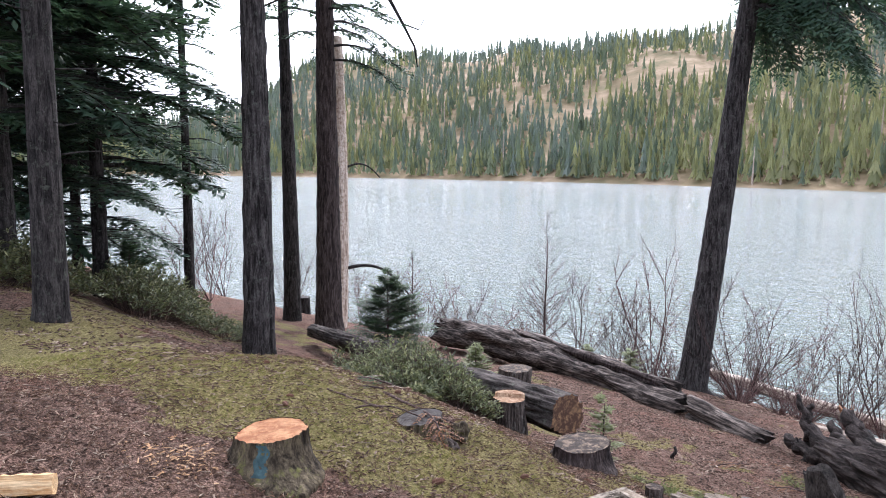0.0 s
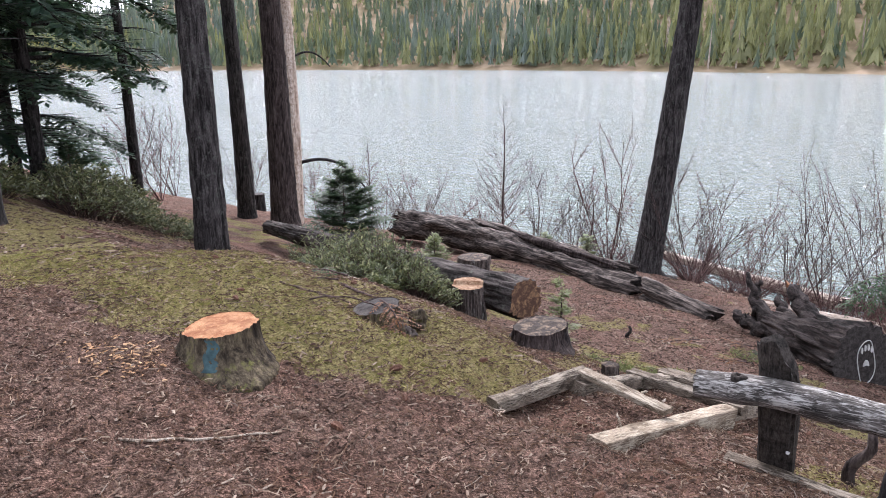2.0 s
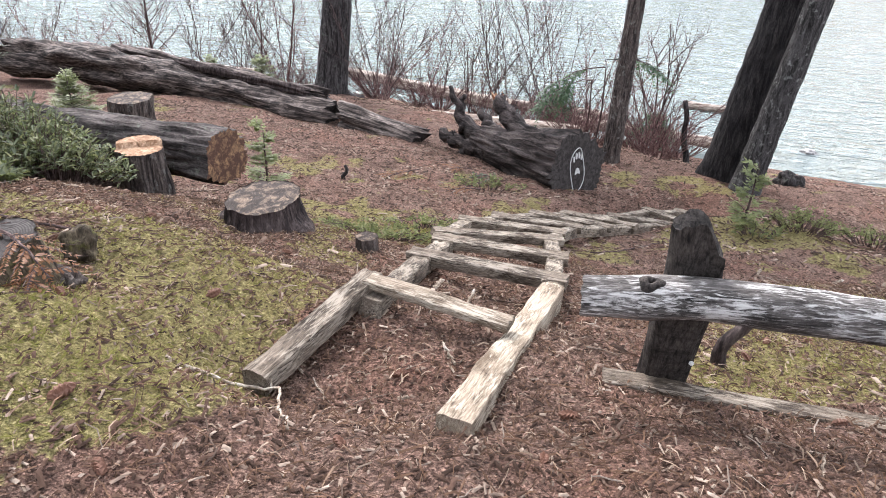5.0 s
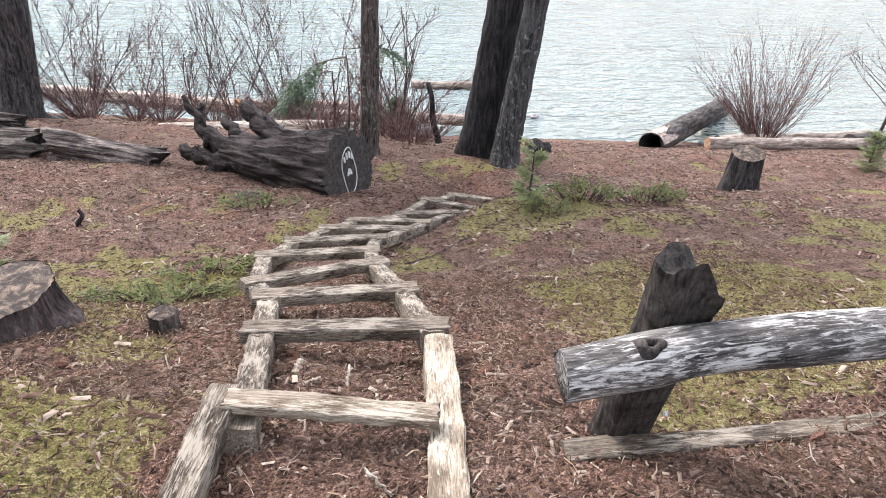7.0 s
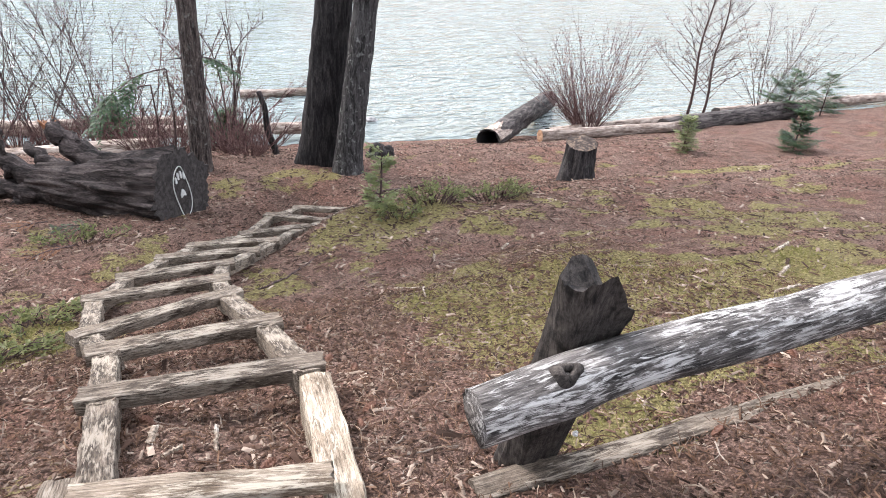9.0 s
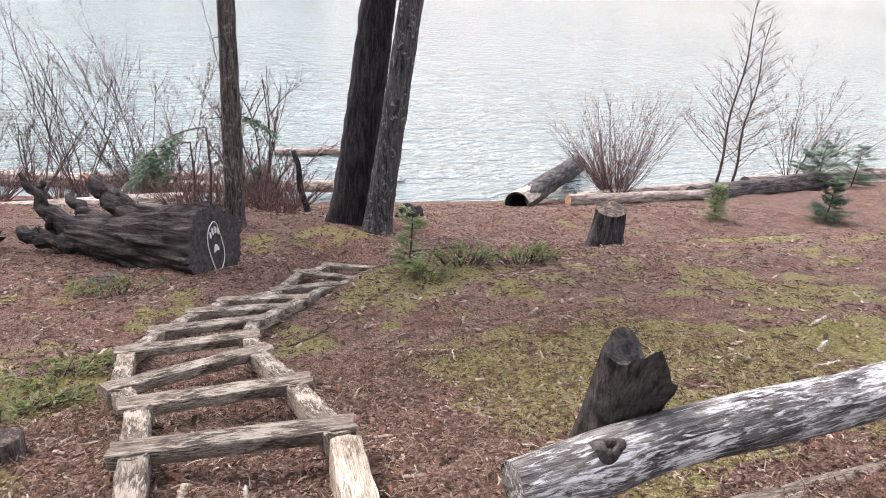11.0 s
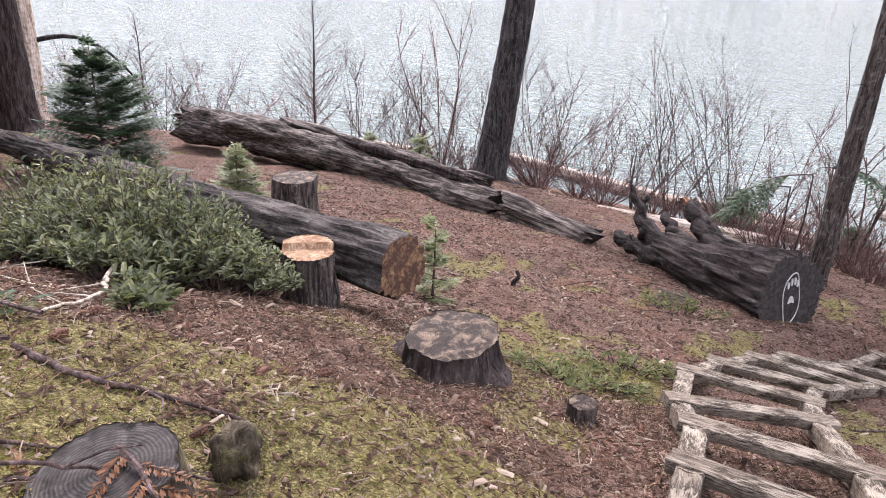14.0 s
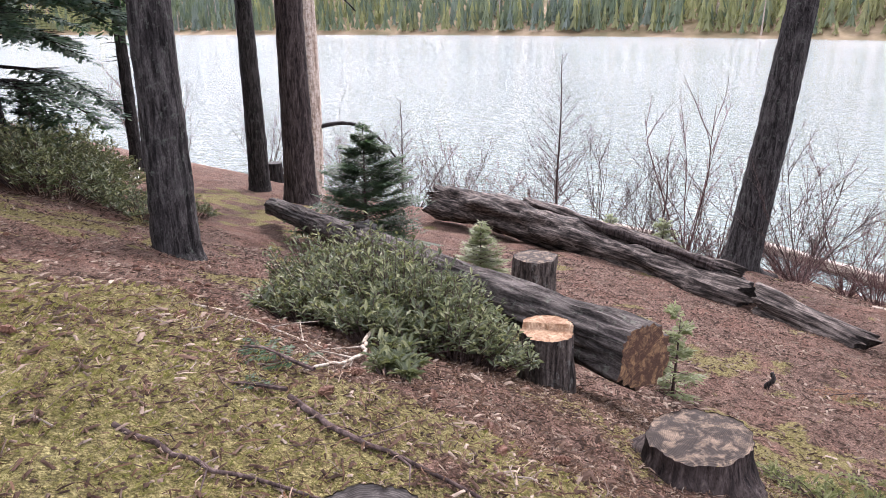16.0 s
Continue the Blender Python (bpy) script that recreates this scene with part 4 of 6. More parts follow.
def beam(name, a, b, w, h, mat, seed, parent=None, label="", **kw):
    a, b = Vector(a), Vector(b)
    s = beam_mesh((b - a).length, w, h, seed, **kw)
    ob = new(name, raw(name, s.v, s.f, mat, True))
    ob.matrix_world = Matrix.Translation(a) @ (b - a).to_track_quat("X", "Z").to_matrix().to_4x4()
    ob.data.set_sharp_from_angle(angle=radians(24))
    if parent:
        ob.parent = parent
        ob.matrix_parent_inverse = parent.matrix_world.inverted()
    if label:
        tagged(ob, label)
    return ob


steps = thing("timber_steps", (1.3, 6.0, land(1.3, 6.0)), "weathered grey timber steps leading down to the lake", "outdoor steps")
TREADS = [((0.80, 4.47, 5.98), (1.68, 4.28, 5.97)), ((0.75, 5.53, 5.62), (1.93, 5.37, 5.68)), ((0.73, 6.30, 5.34), (1.90, 6.36, 5.31)), ((0.60, 6.86, 5.1), (1.78, 7.55, 4.85)),
          ((0.57, 8.20, 4.58), (1.79, 8.25, 4.56)), ((0.80, 9.20, 4.18), (1.95, 9.20, 4.18)), ((1.19, 10.25, 3.78), (2.35, 9.98, 3.86)), ((1.60, 11.15, 3.42), (2.71, 10.58, 3.64)),
          ((2.30, 11.40, 3.36), (3.34, 11.68, 3.22)), ((2.97, 13.25, 2.72), (3.81, 12.40, 2.9)), ((3.58, 13.95, 2.46), (4.55, 13.50, 2.5))]
for k, (a, b) in enumerate(TREADS):
    beam("tread", Vector(a) + Vector((0, 0, 0.055 if k == 0 else 0)), Vector(b) + Vector((0, 0, 0.055 if k == 0 else 0)), 0.13, 0.055 if k == 0 else 0.09, TIMBER_PALE if k == 0 else TIMBER, 40 + k, steps, "pale worn tread" if k == 0 else "")
beam("side_rail", (0.6, 3.42, 6.05), (0.78, 4.58, 5.97), 0.14, 0.12, TIMBER, 60, steps)
beam("side_rail", (1.58, 3.3, 6.08), (1.84, 5.2, 5.66), 0.16, 0.2, TIMBER_PALE, 61, steps)
for k in range(1, len(TREADS) - 1):
    (a, b), (c, d) = TREADS[k], TREADS[k + 1]
    for p, q, e in ((a, c, 1), (b, d, -1)):
        p, q = Vector(p), Vector(q)
        w = (Vector(b) - Vector(a)).normalized() * 0.11 * e
        run = (q - p).normalized()
        beam("side_rail", p + w - run * 0.12 - Vector((0, 0, 0.055)), q + w + run * 0.05 - Vector((0, 0, 0.06)), 0.14, 0.13, TIMBER, 70 + k * 2 + (e > 0), steps)
beam("side_rail", (0.86, 4.3, 5.95), (0.86, 5.62, 5.54), 0.14, 0.13, TIMBER, 95, steps)


# ---- log fence ----
def fence():
    ob = thing("log_fence", (2.5, 4.15, land(2.5, 4.15)), "low rustic fence of one silvered log rail on a dark post", "fence")
    # a weathered slab, tilted back against the rail, with a chipped oblique top
    foot, head = Vector((2.5, 4.36, 5.5)), Vector((2.51, 4.0, 6.88))
    s = Soup()
    n, seg = 34, 36
    for i in range(n + 1):
        u = i / n
        for k in range(seg):
            a = 2 * math.pi * k / seg
            c, d = math.cos(a), math.sin(a)
            flat = 1 / max(abs(c) ** 4 + abs(d) ** 4, 0.01) ** 0.25
            rough = 1 + 0.1 * noise.noise(Vector((c * 1.5, d * 1.5, u * 3.0 + 5))) - 0.2 * abs(noise.noise(Vector((c * 4.5, d * 4.5, u * 1.6))))
            w, thick = 0.128 * flat * rough, 0.085 * flat * rough
            shoulder = max(0, u - 0.8) / 0.2
            p = foot.lerp(head, u) + Vector((c * w - 0.035 * c * c * shoulder, d * thick, 0))
            p.z += shoulder * (0.07 - 0.1 * abs(c + 0.35) - 0.1 * max(0, c) + 0.03 * noise.noise(Vector((c * 3, d * 3, 4))))
            s.v.append(tuple(p - ob.location))
    for i in range(n):
        for k in range(seg):
            p, q = i * seg + k, i * seg + (k + 1) % seg
            s.f.append((p, q, q + seg, p + seg))
    top = len(s.v)
    s.v.append(tuple(head + Vector((-0.02, 0, -0.03)) - ob.location))
    s.f += [(n * seg + k, n * seg + (k + 1) % seg, top) for k in range(seg)]
    post = raw_part("post", s.v, s.f, POST_WOOD, ob, "dark rotting slab post with a chipped top", True)
    post.data.set_sharp_from_angle(angle=radians(40))
    rail = Soup()
    n = 60
    a, b = Vector((2.03, 3.9, 6.53)), Vector((5.2, 3.83, 6.85))
    L = (b - a).length
    seg = 30
    for i in range(n + 1):
        u = i / n
        for k in range(seg):
            t = 2 * math.pi * k / seg
            c, d = math.cos(t), math.sin(t)
            knot = math.exp(-((u * L - 0.29) / 0.1) ** 2)
            r = 0.1 + 0.02 * knot * max(0, -c) + 0.012 * noise.noise(Vector((u * L * 3, c * 2, d * 2))) - 0.012 * abs(noise.noise(Vector((u * L * 1.2, c * 7, d * 7))))
            sag = 0.025 * math.sin(u * 9)
            rail.v.append((u * L + (0.02 * noise.noise(Vector((c * 3, d * 3, i))) if i in (0, n) else 0), c * r * 0.95, d * r + sag))
    for i in range(n):
        for k in range(seg):
            p, q = i * seg + k, i * seg + (k + 1) % seg
            rail.f.append((p, q, q + seg, p + seg))
    rail.f.append(tuple(reversed(range(seg))))
    rail.f.append(tuple(n * seg + k for k in range(seg)))
    r = raw_part("rail", rail.v, rail.f, RAIL_WOOD, ob, "silvered cracked log rail", True)
    r.matrix_basis = Matrix.Translation(a - ob.location) @ (b - a).to_track_quat("X", "Z").to_matrix().to_4x4()
    bolt = Soup()
    bolt.tube([(0, 0, 0), (0, -0.035, -0.004)], [0.011, 0.009], 10)
    bolt.tube([(0, -0.012, 0.0), (0, -0.018, 0.0)], [0.022, 0.022], 12)
    bl = raw_part("bolt", bolt.v, bolt.f, STEEL, ob, "dull steel bolt")
    bl.matrix_basis = Matrix.Translation(foot.lerp(head, 0.44) + Vector((0.1, -0.09, 0)) - ob.location) @ Matrix.Diagonal((0.6, 0.6, 0.6, 1))
    knot = Soup()
    rows, cols = 7, 22
    for j in range(rows):
        q = j / (rows - 1)
        for k in range(cols):
            t = 2 * math.pi * k / cols
            w = 1 + 0.14 * math.sin(3 * t + 1) + 0.1 * noise.noise(Vector((math.cos(t) * 2, math.sin(t) * 2, 3)))
            knot.v.append((math.cos(t) * 0.055 * q * w, math.sin(t) * 0.042 * q * w, 0.018 * math.sin(q * math.pi) - (0.03 if j == 0 else 0.02 * (j == 1)) - (math.sin(t) * 0.05 * q) ** 2 / 0.19 - 0.008 * q))
    for j in range(rows - 1):
        for k in range(cols):
            p, q = j * cols + k, j * cols + (k + 1) % cols
            knot.f.append((p, p + cols, q + cols, q))
    kn = raw_part("knot", knot.v, knot.f, POST_WOOD, r, "dark hollow knot", True)
    kn.matrix_basis = Matrix.Translation((0.29, -0.052, 0.124)) @ Matrix.Rotation(radians(24), 4, "X")
    return ob


fence_ob = fence()
bpy.context.view_layer.update()
kick = beam("ground_timber", (2.2, 4.12, land(2.2, 4.12) - 0.03), (5.2, 4.06, land(5.2, 4.06) - 0.01), 0.12, 0.11, TIMBER, 99, fence_ob, "weathered grey timber lying along the ground")


# ---- far woods ----
def far_woods():
    rnd = random.Random(77)
    groups = {}
    # distance haze and sun on the hill are put into these pale needle colours
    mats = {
        "green": leaf_material("far_conifers_haze_green", (0.12, 0.15, 0.108), (0.2, 0.225, 0.145), (0.29, 0.3, 0.185), thin=0.42),
        "olive": leaf_material("far_conifers_lit_olive", (0.19, 0.195, 0.1), (0.3, 0.295, 0.155), (0.42, 0.395, 0.225), thin=0.42),
        "blue": leaf_material("far_conifers_haze_blue", (0.14, 0.17, 0.148), (0.21, 0.24, 0.205), (0.28, 0.305, 0.262), thin=0.42),
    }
    soups = {k: Soup() for k in mats}
    poles = Soup()

    def cone(s, x, y, z, h, r):
        tiers = 3
        for t in range(tiers):
            z0, z1 = z + h * (0.10 + 0.26 * t), z + h * min(1.0, 0.5 + 0.25 * t)
            rr = r * (1 - 0.28 * t)
            i, n, a0 = len(s.v), 5, rnd.uniform(0, 6.28)
            s.v.append((x, y, z1))
            for k in range(n * 2):
                a = a0 + math.pi * k / n
                q = rr * (rnd.uniform(0.75, 1.15) if k % 2 == 0 else rnd.uniform(0.35, 0.55))
                s.v.append((x + math.cos(a) * q, y + math.sin(a) * q, z0 + (0.08 * h if k % 2 else -0.03 * h * rnd.random())))
            for k in range(n * 2):
                s.f.append((i, i + 1 + k, i + 1 + (k + 1) % (n * 2)))

    made = 0
    while made < 8800:
        a = rnd.uniform(-12, 80)
        u = rnd.random() ** 1.25 * 1.12
        ar = radians(a)
        shore = np.interp(a, [-40, -10, 8, 22, 40, 52, 64, 75, 100], [330, 325, 320, 360, 430, 480, 540, 620, 700])
        run = np.interp(a, [-40, 20, 50, 60, 70, 100], [620, 640, 620, 560, 420, 380])
        d = shore + 6 + u * run
        x, y = -math.sin(ar) * d, math.cos(ar) * d
        z = float(hill_height(x, y)[0])
        # logged strips stay bare
        strip = 0.33 + 0.012 * (30 - a) + 0.05 * math.sin(a * 0.5)
        if abs(u - strip) < 0.05 and -5 < a < 37 and rnd.random() < 0.9:
            continue
        if 0.55 < u < 0.98 and 6 < a < 26 and rnd.random() < 0.6:
            continue
        made += 1
        bare = rnd.random()
        h = rnd.uniform(11, 24) * (0.7 + 0.4 * rnd.random())
        if bare < 0.035:
            poles.tube([(x, y, z - 1), (x + rnd.uniform(-0.6, 0.6), y, z + h * 1.0)], [0.55, 0.12], 4)
            continue
        # painted haze: bluer uphill and to the left, sunny olive low on the right
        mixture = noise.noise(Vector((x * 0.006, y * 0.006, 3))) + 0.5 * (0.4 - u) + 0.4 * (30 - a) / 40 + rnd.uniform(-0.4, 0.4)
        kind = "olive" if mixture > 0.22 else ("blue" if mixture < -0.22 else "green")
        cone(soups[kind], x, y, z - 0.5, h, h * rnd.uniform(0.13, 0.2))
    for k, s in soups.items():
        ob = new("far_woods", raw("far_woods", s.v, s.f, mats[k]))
        tagged(ob, {"green": "green conifers crowding the hill across the lake, paled for haze", "olive": "olive conifers along the far shore, coloured pale as if sunlit", "blue": "conifers high on the far hill, coloured bluish for haze"}[k], "woods", kind="stuff")
    ob = new("dead_snags", raw("dead_snags", poles.v, poles.f, SNAG))
    tagged(ob, "pale dead trunks standing among the far conifers", "snags", kind="stuff")


far_woods()


# ---- bare shrubs ----
def grow(s, p, d, length, r, rnd, depth, spread, tips=None):
    n = 5 if depth else 3
    pts, q = [Vector(p)], Vector(p)
    d = Vector(d).normalized()
    for k in range(n):
        d = (d + Vector((rnd.uniform(-1, 1), rnd.uniform(-1, 1), rnd.uniform(-0.5, 0.9))) * 0.14).normalized()
        q = q + d * length / n
        pts.append(q)
    s.tube(pts, [r * (1 - 0.75 * k / n) for k in range(n + 1)], 4 if r > 0.006 else 3, cap=False)
    if depth == 0:
        return
    for k in range(rnd.randint(5, 7)):
        u = rnd.uniform(0.25, 0.97)
        i = min(int(u * n), n - 1)
        b = pts[i].lerp(pts[i + 1], u * n - i)
        side = Vector((rnd.uniform(-1, 1), rnd.uniform(-1, 1), rnd.uniform(-0.1, 0.8))).normalized()
        grow(s, b, d + side * spread, length * rnd.uniform(0.28, 0.5) * (1.15 - 0.5 * u), max(r * 0.45, 0.0045), rnd, depth - 1, spread)


def shrub(name, x, y, h, stems, spread, mat, label, seed, r=0.014, depth=2, z=None, category="shrub", group="bare shrubs along the shore", lean=(0, 0)):
    rnd = random.Random(seed)
    z = land(x, y) if z is None else z
    ob = thing(name, (x, y, max(z, -0.15)), label, category, group)
    s = Soup()
    tilt = (rnd.uniform(-0.3, 0.3), rnd.uniform(-0.3, 0.3))
    for k in range(stems):
        a = 2 * math.pi * (k + rnd.random()) / stems
        out = spread * rnd.uniform(0.3, 1.45)
        d = Vector((math.cos(a) * out + lean[0] + tilt[0], math.sin(a) * out + lean[1] + tilt[1], 1))
        grow(s, (math.cos(a) * 0.1 * spread, math.sin(a) * 0.1 * spread, -0.08), d, h * rnd.uniform(0.45, 1.25), r * rnd.uniform(0.7, 1.2), rnd, depth, 0.75)
    tagged(raw_part("branchwork", s.v, s.f, mat, ob), kind="stuff")
    return ob


SHRUBS = ((-29, 16.5, 4.2, 9, 0.5), (-26.5, 14.5, 3.4, 9, 0.6), (-31.5, 15.5, 3.8, 9, 0.6), (-29, 20.5, 3.8, 9, 0.6), (-25.3, 22.4, 4.2, 9, 0.6), (-22.5, 21.5, 3.2, 10, 0.7), (-19.5, 23.6, 3.4, 14, 0.9),
          (-17.2, 22.5, 3.0, 13, 0.9), (-12.6, 24.0, 4.2, 9, 0.5), (-11.6, 25.0, 3.6, 12, 0.7), (-8.6, 22.8, 5.2, 7, 0.5), (-7.9, 23.4, 3.8, 9, 0.8), (-4.9, 21.8, 4.4, 13, 0.9), (-4.2, 24.0, 3.6, 11, 0.8),
          (-1.2, 23.6, 4.6, 10, 0.45), (0.3, 23.9, 4.4, 10, 0.55), (1.5, 24.2, 3.8, 9, 0.6), (-2.5, 24.6, 3.8, 10, 0.7), (3.4, 20.6, 4.6, 7, 0.5), (3.9, 24.0, 3.4, 7, 0.8), (23.6, 22.0, 4.2, 18, 0.6), (-6.4, 25.2, 3.0, 10, 0.9),
          (-15.2, 24.0, 3.2, 12, 0.8), (-20.8, 22.8, 2.6, 12, 0.9), (-9.6, 23.2, 2.4, 12, 1.0), (-5.6, 23.4, 2.4, 12, 1.1), (-3.2, 22.6, 2.2, 10, 1.1), (0.8, 22.8, 2.2, 10, 1.0), (2.6, 22.6, 2.6, 9, 0.9))
for k, (x, y, h, n, spread) in enumerate(SHRUBS):
    shrub("bare_shrub", x, y, h, n, spread, TWIG_RED if k % 3 == 1 else TWIG, "leafless brown shrub at the lake edge", 200 + k, 0.02 + 0.01 * (n < 9))
shrub("broom_shrub", 15.2, 21.4, 3.3, 130, 0.8, TWIG_RED, "dense fan-shaped leafless shrub by a hollow log", 260, 0.013, 1)
BRUSH = ((-3.6, 21.4), (-2.6, 20.4), (-1.4, 20.9), (-4.6, 20.8), (0.2, 20.6), (1.2, 19.6), (2.0, 18.6), (3.2, 18.6), (4.0, 19.2), (3.0, 20.2), (-6.8, 21.4), (-7.6, 21.0), (-0.6, 22.3), (1.7, 17.6), (3.4, 17.4), (-9.5, 22.5), (-5.2, 22.6), (1.0, 21.6))
for k, (x, y) in enumerate(BRUSH):
    shrub("low_brush", x, y, 1.15, 34, 1.0, TWIG_RED, "low tangle of reddish leafless twigs", 300 + k, 0.013, 1, group="low brush by the shore")


def sapling(x, y, h, seed, label, z=None, n=46):
    rnd = random.Random(seed)
    ob = thing("bare_sapling", (x, y, land(x, y) if z is None else z), label, "sapling", "bare saplings by the shore")
    s, t = Soup(), Soup()
    pts = [Vector((0.05 * math.sin(k * 0.9), 0.04 * math.cos(k * 1.1), -0.1 + (h + 0.1) * k / 14)) for k in range(15)]
    s.tube(pts, [0.055 * (1 - 0.86 * k / 14) for k in range(15)], 7)
    for k in range(n):
        u = 0.16 + 0.82 * (k + rnd.random()) / n
        i = min(int(u * 14), 13)
        p = pts[i].lerp(pts[i + 1], u * 14 - i)
        a = k * 2.4 + rnd.uniform(-0.4, 0.4)
        grow(t, p, (math.cos(a), math.sin(a), rnd.uniform(0.5, 1.0)), h * 0.3 * (1.1 - u) + 0.15, 0.016 * (1.15 - u), rnd, 1, 0.6)
    raw_part("trunk", s.v, s.f, TWIG, ob, smooth=True)
    tagged(raw_part("twiggery", t.v, t.f, TWIG, ob), kind="stuff")


sapling(-13.7, 23.0, 6.4, 401, "tall slender leafless sapling in front of the water", n=70)
sapling(18.7, 20.7, 7.4, 402, "tall thin leafless sapling behind driftwood", n=60)
sapling(19.6, 20.9, 6.2, 403, "thin leafless sapling behind driftwood", n=46)
sapling(-21.5, 22.6, 4.6, 404, "slim leafless sapling beside bare shrubs")
sapling(-9.9, 23.8, 3.2, 405, "small leafless sapling beside the leaning conifer")


# ---- young firs and seedlings ----
def young_fir(name, x, y, h, width, mat, label, seed, size=0.09, whorls=12, z=None, arms=7):
    rnd = random.Random(seed)
    ob = thing(name, (x, y, land(x, y) if z is None else z), label, "young conifer", "young conifers")
    w, n = Soup(), Soup()
    w.tube([(0, 0, -0.05), (0.01, 0, h * 0.5), (0, 0.01, h)], [0.012 + h * 0.012, 0.008 + h * 0.006, 0.003], 6)
    stem = Soup()
    for k in range(whorls):
        u = (k + 0.3) / whorls
        for j in range(arms + rnd.randint(-1, 2)):
            a = j * 6.283 / arms + k * 0.9 + rnd.uniform(-0.7, 0.7)
            reach = width * 0.5 * (1 - u) ** 0.8 * rnd.uniform(0.55, 1.25) + 0.06
            p = Vector((0, 0, h * (0.06 + 0.92 * u) + rnd.uniform(-0.7, 0.7) * h / whorls))
            d = Vector((math.cos(a), math.sin(a), 0.12 + 0.5 * u + rnd.uniform(-0.1, 0.2)))
            stem.tube([p, p + d * reach * 0.6, p + d * reach - Vector((0, 0, 0.05 * reach))], [0.006, 0.004, 0.002], 3, cap=False)
            for m in range(max(2, int(reach / 0.09))):
                v = 0.2 + 0.75 * m / max(1, int(reach / 0.09))
                for s in (-1, 1):
                    q = Vector((-math.sin(a) * s, math.cos(a) * s, 0)) * 0.8 + d * 0.7
                    spray(n, p + d * reach * v, q, reach * (0.55 - 0.3 * v) + 0.03, size, rnd, 0.2, 0.4)
            spray(n, p + d * reach * 0.55, d, reach * 0.5, size, rnd, 0.1, 0.5)
    raw_part("stem", w.v, w.f, TWIG, ob)
    tagged(raw_part("branchwork", stem.v, stem.f, TWIG, ob), kind="stuff")
    tagged(raw_part("foliage", n.v, n.f, mat, ob), kind="stuff")


young_fir("young_fir", -10.4, 11.4, 2.5, 2.5, NEEDLE_YOUNG, "bushy green young fir beside a fallen log", 501, 0.14, 16, arms=7)
young_fir("young_fir", -7.2, 11.4, 1.05, 1.0, NEEDLE_PALE, "small light green fir behind the felled trunk", 502, 0.1, 8)
young_fir("fir_seedling", -2.5, 9.5, 1.0, 0.5, NEEDLE_PALE, "pale green fir seedling by the sawn log end", 503, 0.1, 6, arms=4)
young_fir("pine_seedling", 4.2, 11.0, 0.95, 0.42, NEEDLE_PALE, "wispy young pine beside the timber steps", 504, 0.11, 4, arms=3)
young_fir("fir_seedling", 15.8, 13.9, 1.1, 0.9, NEEDLE_YOUNG, "young fir on the bank above the beach", 505, 0.1, 8)
young_fir("fir_seedling", 13.0, 14.6, 0.8, 0.6, NEEDLE_PALE, "pale fir seedling above the beach", 506, 0.08, 7)
young_fir("young_fir", 23.8, 21.0, 1.9, 2.4, NEEDLE_YOUNG, "young fir behind driftwood on the beach", 507, 0.12, 6, arms=5)
young_fir("young_fir", 25.6, 20.9, 1.6, 1.8, NEEDLE_YOUNG, "young fir behind driftwood on the beach", 508, 0.11, 6, arms=5)
young_fir("fir_seedling", -8.3, 20.6, 0.8, 0.9, NEEDLE_PALE, "pale fir seedling near the leaning conifer", 509, 0.1, 6)
young_fir("fir_seedling", -10.2, 20.9, 0.8, 0.9, NEEDLE_PALE, "pale fir seedling near the shore", 510, 0.1, 6)
young_fir("young_fir", 0.6, 23.2, 1.4, 1.7, NEEDLE_YOUNG, "low bushy fir among bare shrubs", 511, 0.13, 8)
young_fir("young_fir", 3.6, 22.4, 1.2, 1.5, NEEDLE_YOUNG, "low bushy fir behind a slim conifer", 512, 0.13, 7)
young_fir("young_fir", -17.5, 7.4, 2.0, 1.7, NEEDLE_YOUNG, "young fir beside evergreen shrubs", 513, 0.14, 10)


